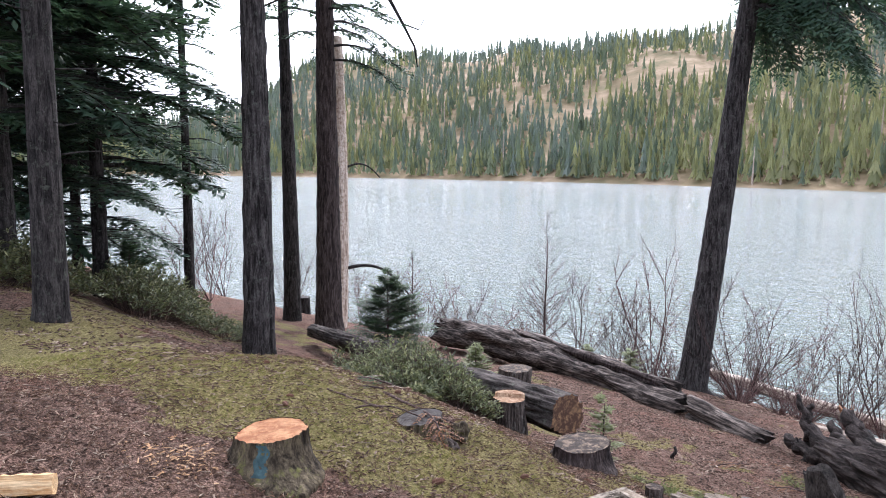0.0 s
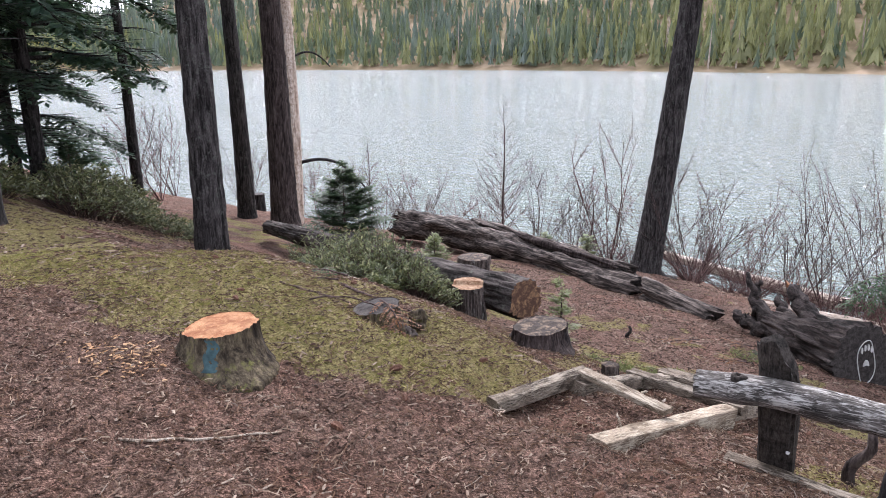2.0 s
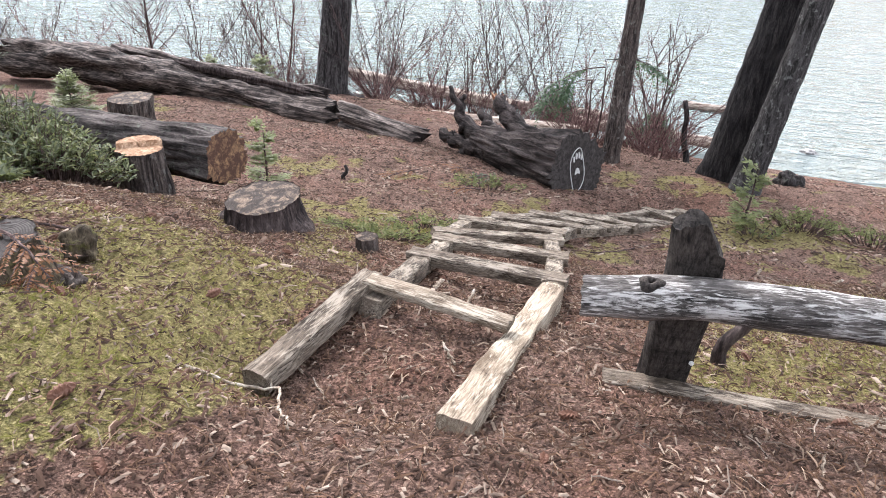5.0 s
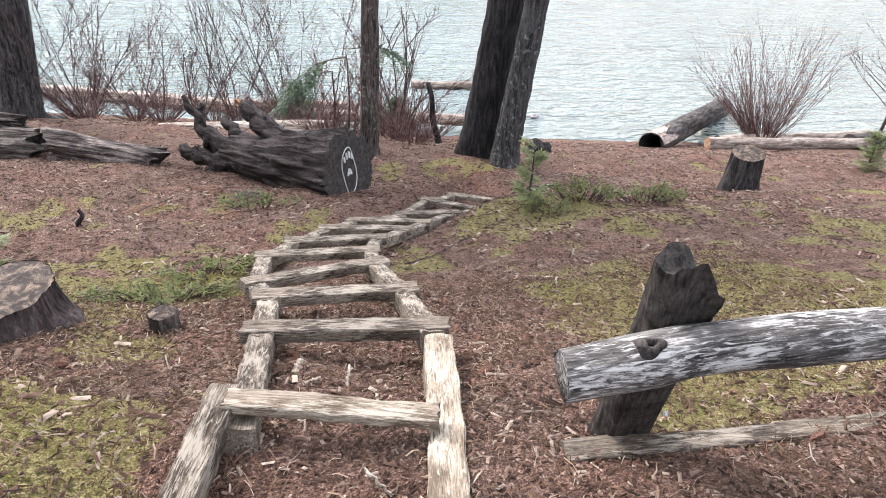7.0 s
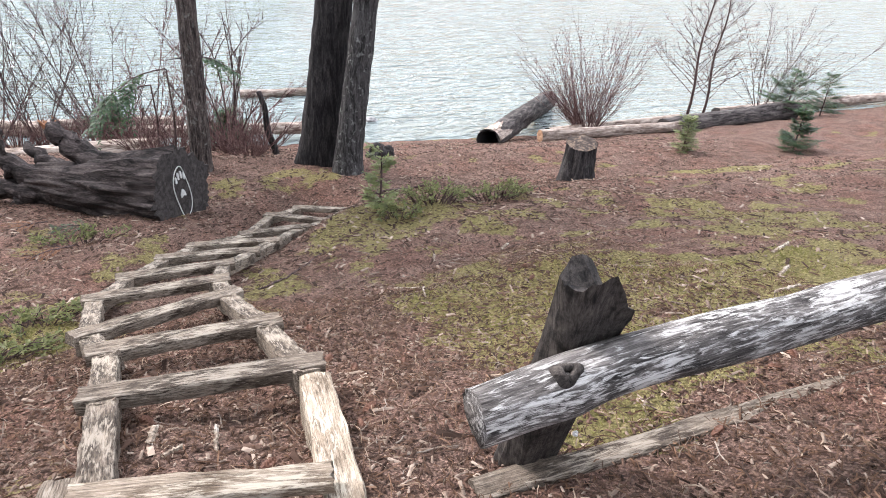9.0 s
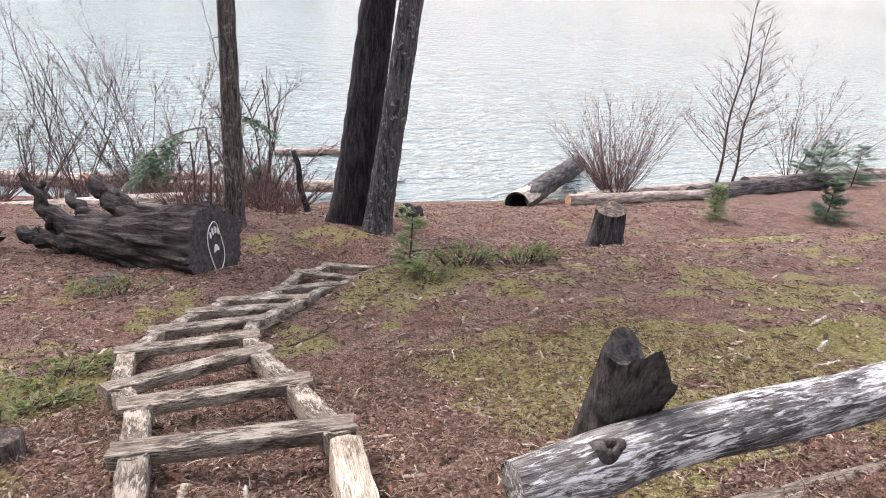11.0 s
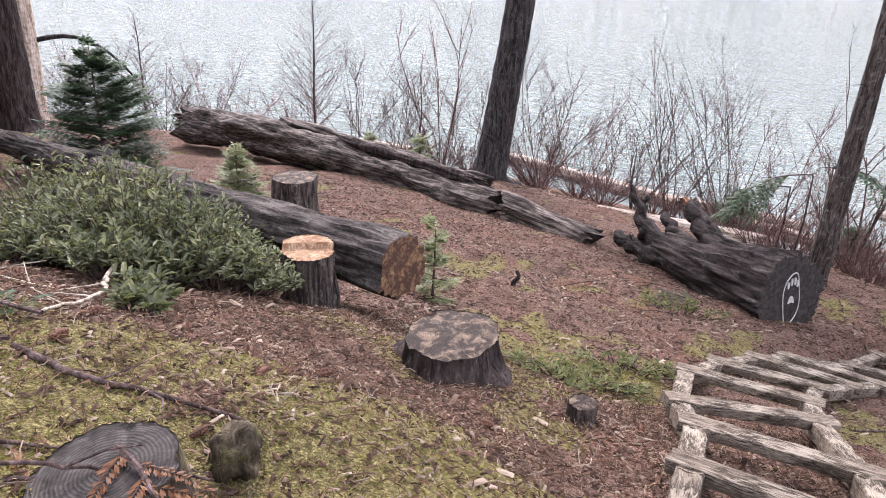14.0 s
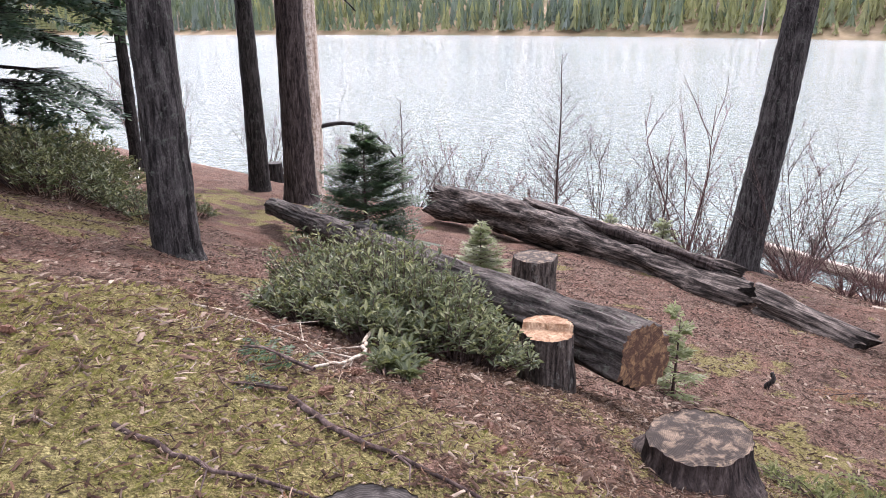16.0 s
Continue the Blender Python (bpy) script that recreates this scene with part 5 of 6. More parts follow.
# ---- broad-leaved evergreen shrubs ----
def leaf_shrub(name, x, y, rx, ry, h, count, label, seed, leaf=0.1, z=None, mat=LEAF):
    rnd = random.Random(seed)
    ob = thing(name, (x, y, land(x, y) if z is None else z), label, "evergreen shrub", "evergreen shrubs")
    st, lf = Soup(), Soup()
    for k in range(count):
        a, q = rnd.uniform(0, 6.28), rnd.random() ** 0.55
        px, py = math.cos(a) * q * rx, math.sin(a) * q * ry
        top = h * (1 - 0.62 * q * q) * rnd.uniform(0.55, 1.1)
        gz = land(x + px, y + py) - ob.location.z
        tip = Vector((px, py, gz + top))
        root = Vector((px * 0.55, py * 0.55, gz * 0.55 + 0.0))
        st.tube([root, root.lerp(tip, 0.55) + Vector((rnd.uniform(-0.06, 0.06), rnd.uniform(-0.06, 0.06), 0.03)), tip], [0.008, 0.005, 0.002], 3, cap=False)
        axis_d = (tip - root).normalized()
        for j in range(rnd.randint(9, 13)):
            t = rnd.uniform(0.45, 1.0)
            p = root.lerp(tip, t)
            b = rnd.uniform(0, 6.28)
            d = Vector((math.cos(b), math.sin(b), rnd.uniform(-0.15, 0.75))) + axis_d * 0.4
            d.normalize()
            s = d.cross(Vector((0, 0, 1)))
            s = (s.normalized() if s.length > 0.01 else Vector((1, 0, 0)))
            L, W = leaf * rnd.uniform(0.7, 1.25), leaf * rnd.uniform(0.26, 0.36)
            up = s.cross(d) * W * 0.22
            i = len(lf.v)
            for v in (p, p + d * L * 0.35 + s * W * 0.5 + up, p + d * L * 0.75 + s * W * 0.36 + up, p + d * L - Vector((0, 0, L * 0.12)), p + d * L * 0.75 - s * W * 0.36 + up, p + d * L * 0.35 - s * W * 0.5 + up, p + d * L * 0.5):
                lf.v.append(tuple(v))
            lf.f += [(i, i + 1, i + 6), (i + 1, i + 2, i + 6), (i + 2, i + 3, i + 6), (i + 3, i + 4, i + 6), (i + 4, i + 5, i + 6), (i + 5, i, i + 6)]
    tagged(raw_part("branchwork", st.v, st.f, TWIG, ob), kind="stuff")
    tagged(raw_part("foliage", lf.v, lf.f, mat, ob, "narrow glossy green leaves"), kind="stuff")


for k, (x, y, rx, ry, h, n) in enumerate(((-2.9, 6.1, 0.75, 0.75, 0.72, 230), (-3.5, 6.2, 1.0, 0.95, 0.98, 360), (-4.3, 6.7, 1.05, 0.95, 1.15, 360), (-3.9, 7.4, 0.8, 0.6, 0.75, 180), (-5.3, 6.9, 1.1, 0.9, 1.1, 280), (-3.0, 5.45, 0.6, 0.5, 0.45, 110), (-4.0, 5.6, 0.8, 0.5, 0.5, 150), (-6.3, 7.6, 1.0, 0.7, 0.55, 150))):
    leaf_shrub("evergreen_shrub", x, y, rx, ry, h, n, "spreading evergreen shrub with narrow glossy leaves", 600 + k, 0.085)
for k, (x, y, rx, ry, h, n, leaf) in enumerate(((-14.5, 6.6, 2.4, 1.6, 1.3, 300, 0.15), (-18.0, 8.4, 2.6, 1.6, 1.4, 280, 0.17), (-12.5, 7.6, 1.2, 0.8, 0.6, 110, 0.12), (-21.5, 9.0, 2.4, 1.8, 1.5, 220, 0.18), (-13.5, 3.8, 1.6, 1.4, 1.2, 160, 0.15), (-13.8, 9.2, 0.7, 0.6, 0.5, 60, 0.11), (-12.4, 2.2, 1.6, 1.3, 1.2, 170, 0.15), (-16.0, 4.4, 1.8, 1.4, 1.3, 170, 0.16))):
    leaf_shrub("evergreen_shrub", x, y, rx, ry, h, n, "olive evergreen shrub on the slope among conifers", 620 + k, leaf)
for k, (x, y, rx, ry, h, n) in enumerate(((-0.2, 7.6, 0.75, 0.5, 0.15, 60), (0.1, 8.5, 0.6, 0.45, 0.14, 40), (4.9, 10.75, 0.6, 0.4, 0.4, 60), (5.9, 10.8, 0.7, 0.35, 0.34, 55), (4.3, 10.5, 0.4, 0.3, 0.26, 30), (0.35, 11.7, 0.7, 0.35, 0.25, 30))):
    leaf_shrub("ground_fern", x, y, rx, ry, h, n, "low light green ferny ground plants", 640 + k, 0.07, mat=FERN)
leaf_shrub("leafy_sprig", -1.9, 4.6, 0.16, 0.14, 0.16, 14, "small whorled evergreen sprig in the litter", 660, 0.1)
leaf_shrub("leafy_sprig", -2.3, 5.0, 0.18, 0.16, 0.18, 16, "small whorled evergreen sprig in the litter", 661, 0.1)


# ---- litter on the ground ----
def on_land(x, y):
    return Vector((x, y, land(x, y)))


def scatter(name, count, area, make, mat, label, category, seed, avoid=None):
    rnd = random.Random(seed)
    s = Soup()
    xs = [rnd.uniform(area[0], area[1]) for _ in range(count)]
    ys = [rnd.uniform(area[2], area[3]) for _ in range(count)]
    zs = surface(np.array(xs), np.array(ys))
    for x, y, z in zip(xs, ys, zs):
        if avoid and not avoid(x, y, rnd):
            continue
        make(s, x, y, float(z), rnd)
    ob = new(name, raw(name, s.v, s.f, mat))
    return tagged(ob, label, category, kind="stuff")


def chip(s, x, y, z, rnd):
    a, L, w = rnd.uniform(0, 6.28), 0.007 + 0.03 * rnd.random() ** 2, rnd.uniform(0.004, 0.011)
    c, d, t, up = math.cos(a), math.sin(a), rnd.uniform(-0.25, 0.25), rnd.uniform(0.002, 0.014)
    i = len(s.v)
    for u, v, k in ((-L, -w, 0), (L, -w * 0.6, 0), (L * 0.8, w, 0), (-L, w * 0.7, 0), (0, 0, 1)):
        s.v.append((x + c * u - d * v, y + d * u + c * v, z + up + t * u + (0.006 if k else 0)))
    s.f += [(i, i + 1, i + 4), (i + 1, i + 2, i + 4), (i + 2, i + 3, i + 4), (i + 3, i, i + 4)]


def big_chip(s, x, y, z, rnd):
    n = len(s.v)
    chip(s, 0, 0, 0, rnd)
    for i in range(n, len(s.v)):
        p = s.v[i]
        s.v[i] = (x + p[0] * 2.0, y + p[1] * 2.0, z + p[2] * 1.4)


def straw(s, x, y, z, rnd):
    a, L = rnd.uniform(0, 6.28), 0.012 + 0.05 * rnd.random() ** 2
    c, d = math.cos(a) * L, math.sin(a) * L
    k = 0.0014 + 0.0022 * rnd.random() ** 3
    i, n = len(s.v), (-math.sin(a) * k, math.cos(a) * k)
    b = rnd.uniform(0.005, 0.025)
    m = rnd.uniform(-0.2, 0.2)
    for u, e in ((-1, 0), (0, 1), (1, 0)):
        px, py = x + c * u - d * m * e, y + d * u + c * m * e
        for g in (-1, 1):
            s.v.append((px + n[0] * g, py + n[1] * g, float(z) + b + 0.012 * e + rnd.uniform(-0.004, 0.004)))
    s.f += [(i, i + 2, i + 3, i + 1), (i + 2, i + 4, i + 5, i + 3)]


def twig(s, x, y, z, rnd):
    """A fallen twig: a thin crooked tube, now and then forked."""
    a, L, r = rnd.uniform(0, 6.28), 0.03 + 0.2 * rnd.random() ** 2.5, rnd.uniform(0.0016, 0.0042)
    pts = []
    for k in range(4):
        u = k / 3 - 0.5
        pts.append((x + math.cos(a) * L * u + rnd.uniform(-0.08, 0.08) * L, y + math.sin(a) * L * u + rnd.uniform(-0.08, 0.08) * L, z + 0.012 + rnd.uniform(0, 0.012)))
    s.tube(pts, [r, r, r * 0.8, r * 0.4], 4, cap=False)
    if rnd.random() < 0.25:
        b = a + rnd.choice((-0.8, 0.8))
        s.tube([pts[1], (pts[1][0] + math.cos(b) * L * 0.4, pts[1][1] + math.sin(b) * L * 0.4, pts[1][2] + 0.006)], [r * 0.7, r * 0.3], 3, cap=False)


def tuft(s, x, y, z, rnd):
    for _ in range(rnd.randint(3, 6)):
        a, h = rnd.uniform(0, 6.28), rnd.uniform(0.02, 0.06)
        s.blade((x + rnd.uniform(-0.03, 0.03), y + rnd.uniform(-0.03, 0.03), z - 0.004), (math.cos(a) * 0.8, math.sin(a) * 0.8, rnd.uniform(0.3, 1.0)), h, 0.006, (math.cos(a + 1.5), math.sin(a + 1.5), 0.2))


def mossy(x, y, rnd):
    return float(green_cover(x, y)) + patchiness(x, y) > rnd.uniform(0.2, 0.9)


def thinned(x, y, rnd):
    """Litter sinks into the moss, and lies open elsewhere."""
    return rnd.random() < 0.6 or not mossy(x, y, rnd)


CHIP_MIX = leaf_material("bark_chips", (0.022, 0.013, 0.009), (0.145, 0.085, 0.06), (0.56, 0.44, 0.34), 0.9, 0.1, middle=0.74, thin=0.0)
STRAW_MIX = leaf_material("dry_needles_and_twigs", (0.05, 0.028, 0.018), (0.2, 0.115, 0.07), (0.54, 0.42, 0.31), 0.9, 0.1, middle=0.75, thin=0.0)
scatter("bark_litter", 36000, (-3, 5, -0.6, 7.5), chip, CHIP_MIX, "brown bark chips and cone scales strewn on the ground", "litter", 701, thinned)
scatter("bark_litter", 15000, (-8, 9, 5.5, 15), chip, CHIP_MIX, "brown bark chips strewn down the slope", "litter", 702, thinned)
scatter("bark_litter", 16000, (-9, 15, 9, 21.5), big_chip, CHIP_MIX, "bark scraps and cones strewn over the beach top", "litter", 707, thinned)
scatter("bark_litter", 9000, (-14, -2, 1.5, 9), big_chip, CHIP_MIX, "bark scraps strewn under the conifers", "litter", 708, thinned)
scatter("bark_litter", 5000, (-7, 9, 4.5, 15), big_chip, CHIP_MIX, "loose bark scraps strewn over the slope", "litter", 709, thinned)
TWIG_MIX = leaf_material("fallen_twigs", (0.04, 0.026, 0.02), (0.17, 0.12, 0.09), (0.5, 0.42, 0.34), 0.9, 0.1, middle=0.7, thin=0.0)
scatter("twig_litter", 3200, (-3.5, 5.5, -0.6, 8.5), twig, TWIG_MIX, "brown and pale broken twigs strewn on the ground", "litter", 710)
scatter("twig_litter", 2600, (-12, 12, 5.5, 15), twig, TWIG_MIX, "broken twigs strewn down the slope", "litter", 711)
scatter("needle_litter", 44000, (-3.5, 5.5, -0.6, 8), straw, STRAW_MIX, "dry needles and fine twigs strewn on the ground", "litter", 703, thinned)
scatter("needle_litter", 14000, (-9, 10, 3, 16), straw, STRAW_MIX, "dry needles and fine twigs strewn down the slope", "litter", 704, thinned)
scatter("grass", 32000, (-4, 6.5, 0.9, 9.5), tuft, GRASS, "short yellow-green grass and moss tufts", "grass", 705, mossy)
scatter("grass", 16000, (-14, 12, 1.0, 14), tuft, GRASS, "short yellow-green grass and moss tufts on the slope", "grass", 706, mossy)


SAWDUST = leaf_material("fresh_sawdust", (0.3, 0.17, 0.09), (0.5, 0.32, 0.18), (0.68, 0.48, 0.3), 0.9, 0.1, thin=0.0)
scatter("sawdust", 5000, (-1.5, 0.1, 0.7, 2.1), chip, SAWDUST, "pale orange sawdust strewn beside the fresh stump", "sawdust", 712, lambda x, y, rnd: rnd.random() < 0.55 * math.exp(-((x + 0.66) / 0.2) ** 2 - ((y - 1.17) / 0.18) ** 2))


def pine_cone_mesh():
    s = Soup()
    n, seg = 11, 10
    for i in range(n + 1):
        u = i / n
        r = 0.021 * math.sin(math.pi * (0.06 + 0.9 * u)) ** 0.7
        for k in range(seg):
            a = 2 * math.pi * (k + 0.5 * (i % 2)) / seg
            q = r * (1.18 if (k + i) % 2 else 0.8)
            s.v.append((u * 0.085 - 0.042, math.cos(a) * q, math.sin(a) * q))
    for i in range(n):
        for k in range(seg):
            p, q = i * seg + k, i * seg + (k + 1) % seg
            s.f.append((p, q, q + seg, p + seg))
    s.f += [tuple(reversed(range(seg))), tuple(n * seg + k for k in range(seg))]
    return raw("pine_cone", s.v, s.f, CONE)


cone_mesh = pine_cone_mesh()
rnd = random.Random(5)
spots = [(rnd.gauss(-3.4, 1.2), rnd.gauss(4.6, 0.7)) for _ in range(40)] + [(rnd.gauss(-6.3, 1.4), rnd.gauss(5.0, 0.8)) for _ in range(46)] + [(rnd.uniform(-1.6, 4.4), rnd.uniform(1.6, 7.4)) for _ in range(46)]
for x, y in spots:
    if math.hypot(x - 2.5, y - 4.1) < 0.2 or math.hypot(x + 0.5, y - 1.77) < 0.5:
        continue
    ob = new("pine_cone", cone_mesh)
    k = rnd.uniform(0.8, 1.25)
    ob.matrix_world = pose(x, y, land(x, y) + 0.016 * k, rnd.uniform(0, 360), rnd.uniform(-12, 12), rnd.uniform(0, 360)) @ Matrix.Diagonal((k, k, k, 1))
    tagged(ob, "brown closed pine cone lying on the litter", "pine cone", "pine cones on the ground")


# ---- sticks, chunks and other small things ----
def stick(name, pts, r0, r1, mat, label, category="branch", twigs=(), group="", lift=0.0):
    """A lying branch through ground points (x, y, height over the ground)."""
    base = on_land(*pts[0][:2])
    ob = thing(name, base, label, category, group)
    rnd = random.Random(int(abs(base.x * 1000)) + 7)
    ps = []
    for (xa, ya, ha), (xb, yb, hb) in zip(pts, pts[1:]):
        for k in range(5):
            u = k / 5
            x, y = xa + (xb - xa) * u, ya + (yb - ya) * u
            ps.append(on_land(x, y) + Vector((rnd.uniform(-0.012, 0.012), rnd.uniform(-0.012, 0.012), ha + (hb - ha) * u + r0 * 0.6)) - base)
    ps.append(on_land(*pts[-1][:2]) + Vector((0, 0, pts[-1][2] + r1)) - base)
    n = len(ps) - 1
    s = Soup()
    s.tube(ps, [r0 + (r1 - r0) * k / n for k in range(n + 1)], 8, lambda i, a, r: r * (1 + 0.25 * noise.noise(Vector((i * 0.7, a, r0 * 90)))))
    raw_part("branch", s.v, s.f, mat, ob, smooth=True)
    for i, dx, dy, dz, L in twigs:
        t = Soup()
        p = Vector(ps[min(i, n)])
        q = p + Vector((dx, dy, dz)).normalized() * L
        t.tube([p, p.lerp(q, 0.5) + Vector((rnd.uniform(-0.03, 0.03), rnd.uniform(-0.03, 0.03), 0.015)), q], [r1 * 0.9, r1 * 0.6, 0.0025], 5)
        raw_part("side_twig", t.v, t.f, mat, ob)
    return ob


stick("fallen_branch", ((-3.0, 5.4, 0.2), (-2.55, 4.95, 0.08), (-2.2, 4.65, 0.1), (-1.95, 4.3, 0.03), (-1.85, 4.0, 0.0)), 0.015, 0.007, STICK, "curved pale bare branch lying out of a shrub",
      twigs=((8, -0.5, -0.6, -0.1, 0.45), (12, -0.7, -0.2, -0.1, 0.4), (12, 0.3, -0.5, -0.2, 0.3), (16, -0.6, 0.1, -0.02, 0.3), (14, 0.4, -0.5, -0.1, 0.25)))
stick("fallen_branch", ((-1.62, 3.78, 0.0), (-1.3, 3.8, 0.02), (-1.02, 3.95, 0.0), (-0.72, 4.05, 0.01)), 0.016, 0.007, TWIG, "thin brown branch lying in the litter", twigs=((6, 0.2, 0.5, 0.02, 0.2), (9, 0.5, -0.3, 0.02, 0.22)))
stick("fallen_branch", ((-0.98, 2.9, 0.02), (-0.82, 3.2, 0.12), (-0.66, 3.4, 0.16), (-0.5, 3.62, 0.15)), 0.008, 0.005, TWIG, "thin stick lying across a low stump", twigs=((8, 0.5, 0.4, 0.15, 0.22),))
stick("fallen_branch", ((0.28, 3.25, 0.01), (0.55, 3.38, 0.03), (0.74, 3.4, 0.08), (0.86, 3.15, 0.02), (1.0, 2.95, 0.0)), 0.009, 0.006, STICK, "bent pale stick beside the first step", twigs=((9, -0.2, 0.6, 0.0, 0.25),))
stick("fallen_branch", ((1.12, 0.97, 0.01), (1.22, 1.13, 0.015), (1.31, 1.27, 0.01)), 0.012, 0.009, STICK, "short pale stick on the litter")
stick("fallen_branch", ((0.1, 0.75, 0.0), (0.36, 1.15, 0.01), (0.52, 1.5, 0.005)), 0.009, 0.006, STICK, "thin stick on the litter")
stick("fallen_branch", ((2.0, 1.7, 0.0), (2.15, 1.55, 0.01), (2.25, 1.2, 0.0)), 0.01, 0.007, STICK, "short crooked stick on the litter")
stick("fallen_branch", ((-3.2, 4.1, 0.0), (-2.8, 4.4, 0.02), (-2.5, 4.8, 0.0)), 0.009, 0.006, STICK, "pale stick among pine cones", twigs=((5, 0.4, 0.5, 0.05, 0.3), (7, -0.5, 0.3, 0.02, 0.3)))
stick("fallen_branch", ((-1.6, 3.05, 0.0), (-1.2, 3.2, 0.02), (-0.95, 3.5, 0.0)), 0.011, 0.006, TWIG, "thin twig on mossy ground", twigs=((4, 0.5, -0.2, 0.02, 0.2),))
stick("fallen_branch", ((3.2, 7.0, 0.0), (3.35, 7.35, 0.03), (3.2, 7.7, 0.0)), 0.008, 0.005, STICK, "curled pale twig on the grass")
stick("fallen_branch", ((2.1, 8.6, 0.0), (2.5, 8.9, 0.02), (2.95, 9.4, 0.0)), 0.012, 0.006, TWIG, "thin twig beside the path", twigs=((5, 0.3, -0.5, 0.05, 0.3),))
stick("fallen_branch", ((4.9, 14.0, 0.01), (5.6, 13.9, 0.02), (6.3, 13.95, 0.01)), 0.025, 0.016, TWIG, "brown stick on the beach top")
for k, (x, y, a, L, w) in enumerate(((5.5, 5.6, 20, 0.16, 0.03), (5.1, 5.3, 350, 0.2, 0.025), (6.0, 6.1, 10, 0.22, 0.03), (3.9, 8.4, 60, 0.1, 0.03), (1.32, 4.9, 80, 0.14, 0.02), (1.05, 5.1, 70, 0.1, 0.035), (1.45, 3.95, 130, 0.16, 0.014), (1.25, 3.6, 20, 0.05, 0.02), (1.1, 4.95, 10, 0.09, 0.02), (3.0, 3.3, 80, 0.09, 0.012), (4.6, 8.2, 30, 0.12, 0.03))):
    s = beam_mesh(L, w, 0.012, 800 + k, wear=0.002, cracks=False)
    ob = new("wood_chip", raw("wood_chip", s.v, s.f, STICK, True))
    ob.matrix_world = pose(x, y, land(x, y) + 0.014, 8, -12, a)
    tagged(ob, "pale split chip of wood on the ground", "wood chip", "wood chips on the ground")


def firewood():
    x, y = -0.62, 0.24
    L, w = 0.3, 0.12
    s = Soup()
    prof = [(-w / 2, 0.0), (-w / 2 + 0.012, 0.05), (-0.02, 0.105), (w / 2 - 0.02, 0.085), (w / 2, 0.02), (w / 2 - 0.03, -0.02), (-w / 2 + 0.03, -0.02)]
    n, m = 14, len(prof)
    for i in range(n + 1):
        for j, (py, pz) in enumerate(prof):
            q = noise.noise(Vector((i * 0.4, py * 30, pz * 30)))
            s.v.append((i / n * L - L / 2 + (0.015 * q if i in (0, n) else 0), py + 0.006 * q, pz + 0.008 * q))
    for i in range(n):
        for j in range(m):
            p, q = i * m + j, i * m + (j + 1) % m
            s.f.append((p, p + m, q + m, q))
    s.f += [tuple(range(m)), tuple(n * m + j for j in reversed(range(m)))]
    ob = new("firewood", raw("firewood", s.v, s.f, SPLIT))
    ob.matrix_world = pose(x, y, land(x, y) + 0.03, 0, 0, 52)
    tagged(ob, "freshly split pale yellow piece of firewood", "firewood")


firewood()


def chunk(name, x, y, size, mat, label, seed, squash=0.8, category="wood chunk", z=0.0):
    bm = bmesh.new()
    bmesh.ops.create_icosphere(bm, subdivisions=4, radius=1)
    for v in bm.verts:
        n = noise.noise(v.co * 1.7 + Vector((seed, 0, 0))) * 0.45 + noise.noise(v.co * 5 + Vector((seed, 3, 0))) * 0.16
        v.co *= 1 + n
        v.co = Vector((v.co.x * size[0], v.co.y * size[1], v.co.z * size[2]))
    ob = new(name, mesh_from(name, bm, mat))
    ob.location = (x, y, land(x, y) + size[2] * squash + z)
    return tagged(ob, label, category)


chunk("wood_chunk", -0.62, 3.86, (0.095, 0.09, 0.095), BARK_MOSS, "round dark chunk of wood with a knot hole", 3, 0.95)
chunk("wood_chunk", -0.42, 3.5, (0.1, 0.06, 0.05), BARK_GREY, "small grey chunk of bark on the grass", 5)
chunk("rock", 8.8, 25.4, (0.26, 0.2, 0.16), ROCK, "dark wet rock standing out of the lake", 7, 0.3, "rock", 0.35)
chunk("wood_chunk", 6.1, 16.4, (0.3, 0.22, 0.22), BARK_DARK, "dark root knob at the foot of paired trunks", 9, 0.4)
chunk("burl", -8.0, 9.4, (0.26, 0.24, 0.24), CHAR, "black rounded knot on top of the felled trunk", 13, 0.8, "burl", 0.55)


def upright(name, x, y, h, r, lean, mat, label):
    ob = thing(name, (x, y, land(x, y)), label, "stake")
    s = Soup()
    n = 10
    s.tube([(lean[0] * k / n + 0.03 * math.sin(k), lean[1] * k / n, -0.15 + (h + 0.15) * k / n) for k in range(n + 1)], [r * (1 - 0.35 * k / n) for k in range(n + 1)], 12, lambda i, a, q: q * (1 + 0.25 * noise.noise(Vector((math.cos(a), math.sin(a), i * 0.5)))))
    raw_part("stake", s.v, s.f, mat, ob, smooth=True)
    return ob


upright("stake", 4.15, 18.3, 1.5, 0.085, (-0.3, 0.1), BARK_DARK, "broken dark upright stake near the shore")
upright("stake", 2.83, 4.75, 0.42, 0.05, (0.17, 0.05), BARK_RED, "dark splintered stake leaning beside the fence post")
upright("stake", -1.9, 10.9, 0.24, 0.04, (0.05, 0.0), BARK_DARK, "short dark splinter standing in the litter")


def dead_spray(x, y, z, deg, length, mat, label, seed, name="dead_bough", droop=0.4):
    rnd = random.Random(seed)
    ob = thing(name, (x, y, z), label, "bough", "cut conifer boughs")
    n, w = Soup(), Soup()
    bough(n, w, (0, 0, 0), radians(deg), length, rnd, 0.15, droop, 0.038, 0.008, 0.1, 3.0)
    tagged(raw_part("branchwork", w.v, w.f, TWIG, ob), kind="stuff")
    tagged(raw_part("foliage", n.v, n.f, mat, ob), kind="stuff")


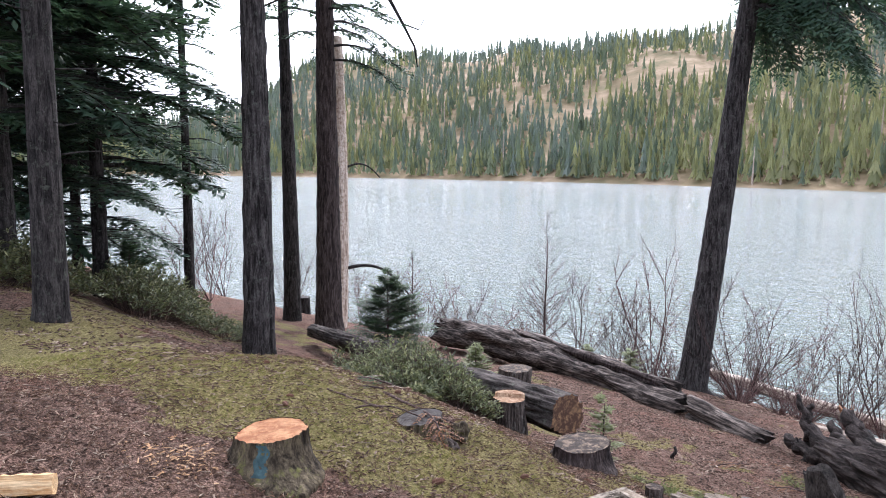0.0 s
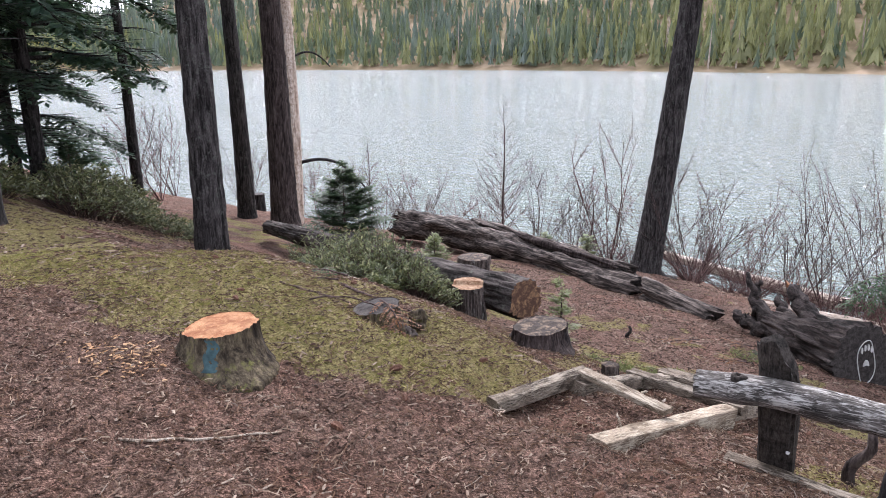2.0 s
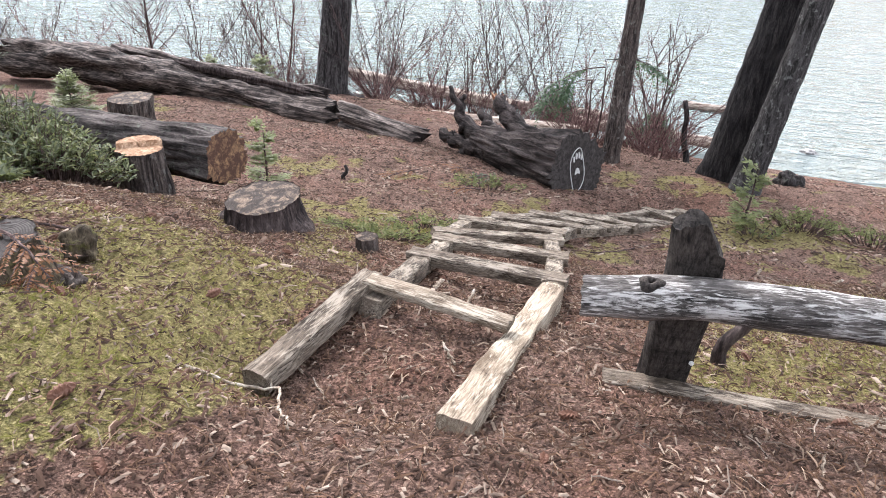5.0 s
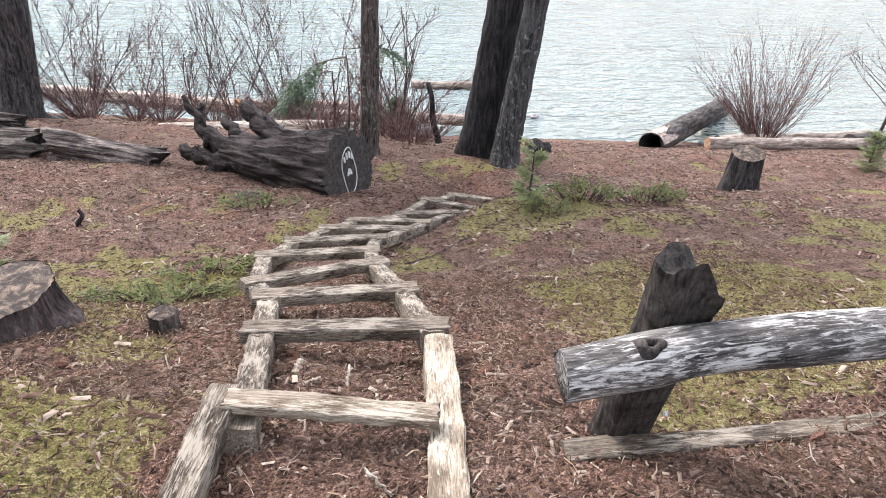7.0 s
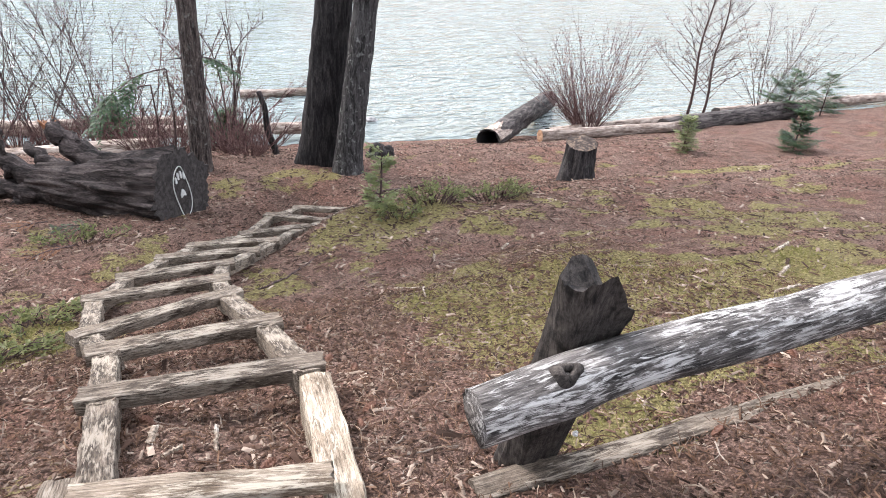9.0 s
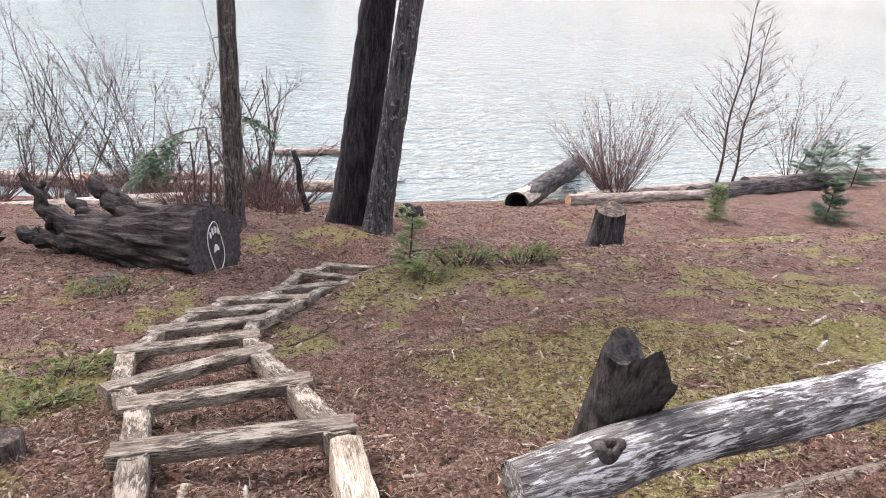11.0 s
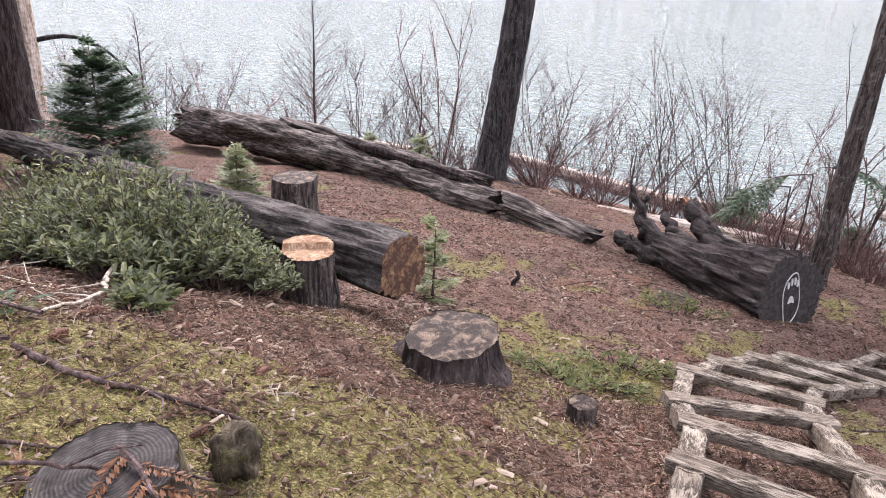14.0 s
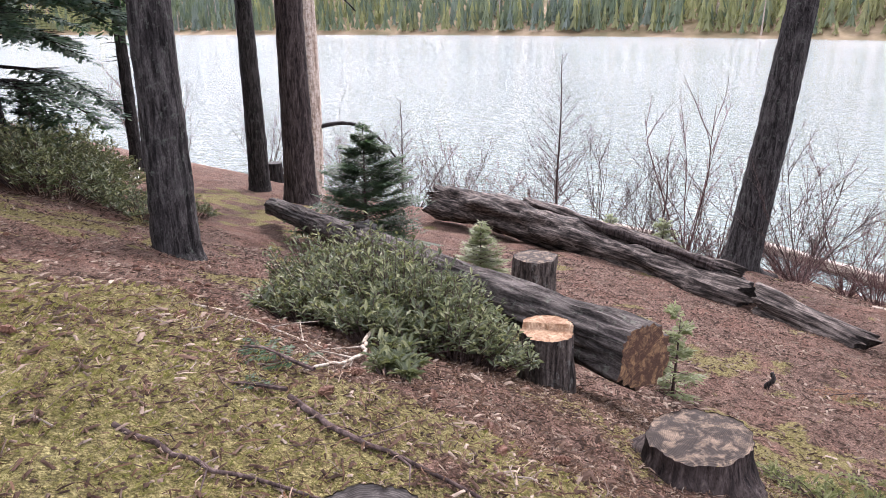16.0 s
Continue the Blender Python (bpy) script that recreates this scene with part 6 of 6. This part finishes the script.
sz = land(-0.66, 3.38)
dead_spray(-0.68, 3.45, sz + 0.19, 340, 0.42, NEEDLE_DEAD, "dead orange conifer bough draped over a stump", 901)
dead_spray(-0.82, 3.3, sz + 0.12, 215, 0.42, NEEDLE_DEAD, "dead orange conifer bough beside a stump", 902)
dead_spray(-0.72, 3.2, sz + 0.1, 250, 0.4, NEEDLE_DEAD, "dead orange conifer bough beside a stump", 903)
dead_spray(-0.42, 3.36, sz + 0.06, 300, 0.4, NEEDLE_DEAD, "dead orange conifer bough beside a stump", 904)
dead_spray(-1.75, 4.0, land(-1.75, 4.0) + 0.05, 190, 0.7, NEEDLE_YOUNG, "fallen green conifer bough on moss", 905, "green_bough", 0.25)
dead_spray(-1.6, 3.75, land(-1.6, 3.75) + 0.05, 210, 0.6, NEEDLE_YOUNG, "fallen green conifer bough on moss", 906, "green_bough", 0.25)
dead_spray(-0.1, 12.4, land(-0.1, 12.4) + 0.08, 200, 0.9, NEEDLE_DEAD, "dead brown bough under the uprooted trunk", 908)
dead_spray(0.5, 12.1, land(0.5, 12.1) + 0.1, 160, 0.9, NEEDLE_YOUNG, "green bough under the uprooted trunk", 909, "green_bough")
dead_spray(-0.9, 11.9, land(-0.9, 11.9) + 0.08, 220, 1.0, NEEDLE_DEAD, "dead brown bough on the litter", 910)
dead_spray(0.3, 11.2, land(0.3, 11.2) + 0.08, 190, 0.8, NEEDLE_DEAD, "dead brown bough on the litter", 911)


def paint_mark():
    """A run of faded blue paint that follows the fresh stump's bark."""
    bark = [o for o in fresh.children if o.name.startswith("bark")][0]
    tree = BVHTree.FromPolygons([v.co for v in bark.data.vertices], [q.vertices for q in bark.data.polygons])
    s = Soup()
    rows, cols = 13, 8
    for i in range(rows):
        for k in range(cols):
            a = radians(-56 + k * 2.6 + 3 * math.sin(i * 0.9))
            hit = tree.ray_cast(Vector((math.cos(a) * 2, math.sin(a) * 2, 0.04 + i * 0.015)), Vector((-math.cos(a), -math.sin(a), 0)))
            s.v.append(hit[0] + Vector((math.cos(a), math.sin(a), 0)) * 0.003)
    for i in range(rows - 1):
        for k in range(cols - 1):
            if noise.noise(Vector((i * 0.45, k * 0.6, 3))) > -0.22:
                q = i * cols + k
                s.f.append((q, q + 1, q + cols + 1, q + cols))
    raw_part("paint_mark", s.v, s.f, BLUE_PAINT, fresh, "faded blue paint mark", True)


paint_mark()


def hooked_limb():
    """The long bare limb that hangs from the thick conifer's crown."""
    ob = [o for o in bpy.data.objects if o.get("label", "").startswith("thick red-brown")][0]
    s = Soup()
    ps = [(0.3, 0.2, 13.2), (1.0, 0.9, 13.0), (1.6, 1.5, 12.2), (2.0, 1.9, 11.2), (2.3, 2.2, 10.4), (2.35, 2.3, 9.7)]
    s.tube(ps, [0.09, 0.08, 0.07, 0.055, 0.04, 0.015], 8)
    s.tube([ps[3], (2.4, 2.3, 11.0), (2.55, 2.45, 11.4)], [0.035, 0.03, 0.012], 6)
    raw_part("bare_limb", s.v, s.f, BARK_DARK, ob, "crooked bare limb", True)


hooked_limb()


def trailing_boughs():
    """A low evergreen bough caught among the bare shrubs behind the slim conifer."""
    for k, (x, y, h, deg, L) in enumerate(((1.9, 17.6, 1.9, 200, 1.4), (2.2, 17.5, 2.1, 30, 1.3), (1.6, 18.6, 1.6, 215, 1.5))):
        rnd_b = random.Random(950 + k)
        ob = thing("evergreen_bough", (x, y, land(x, y)), "drooping green bough beside the slim conifer", "bough", "boughs by the slim conifer")
        n, w = Soup(), Soup()
        w.tube([(0, 0, -0.1), (0.05, 0.03, h * 0.5), (0, 0, h)], [0.03, 0.022, 0.014], 6)
        bough(n, w, (0, 0, h), radians(deg), L, rnd_b, 0.1, 0.5, 0.14, 0.014, 0.3, 1.6, 0.4)
        tagged(raw_part("branchwork", w.v, w.f, TWIG, ob), kind="stuff")
        tagged(raw_part("foliage", n.v, n.f, NEEDLE_YOUNG, ob), kind="stuff")


trailing_boughs()
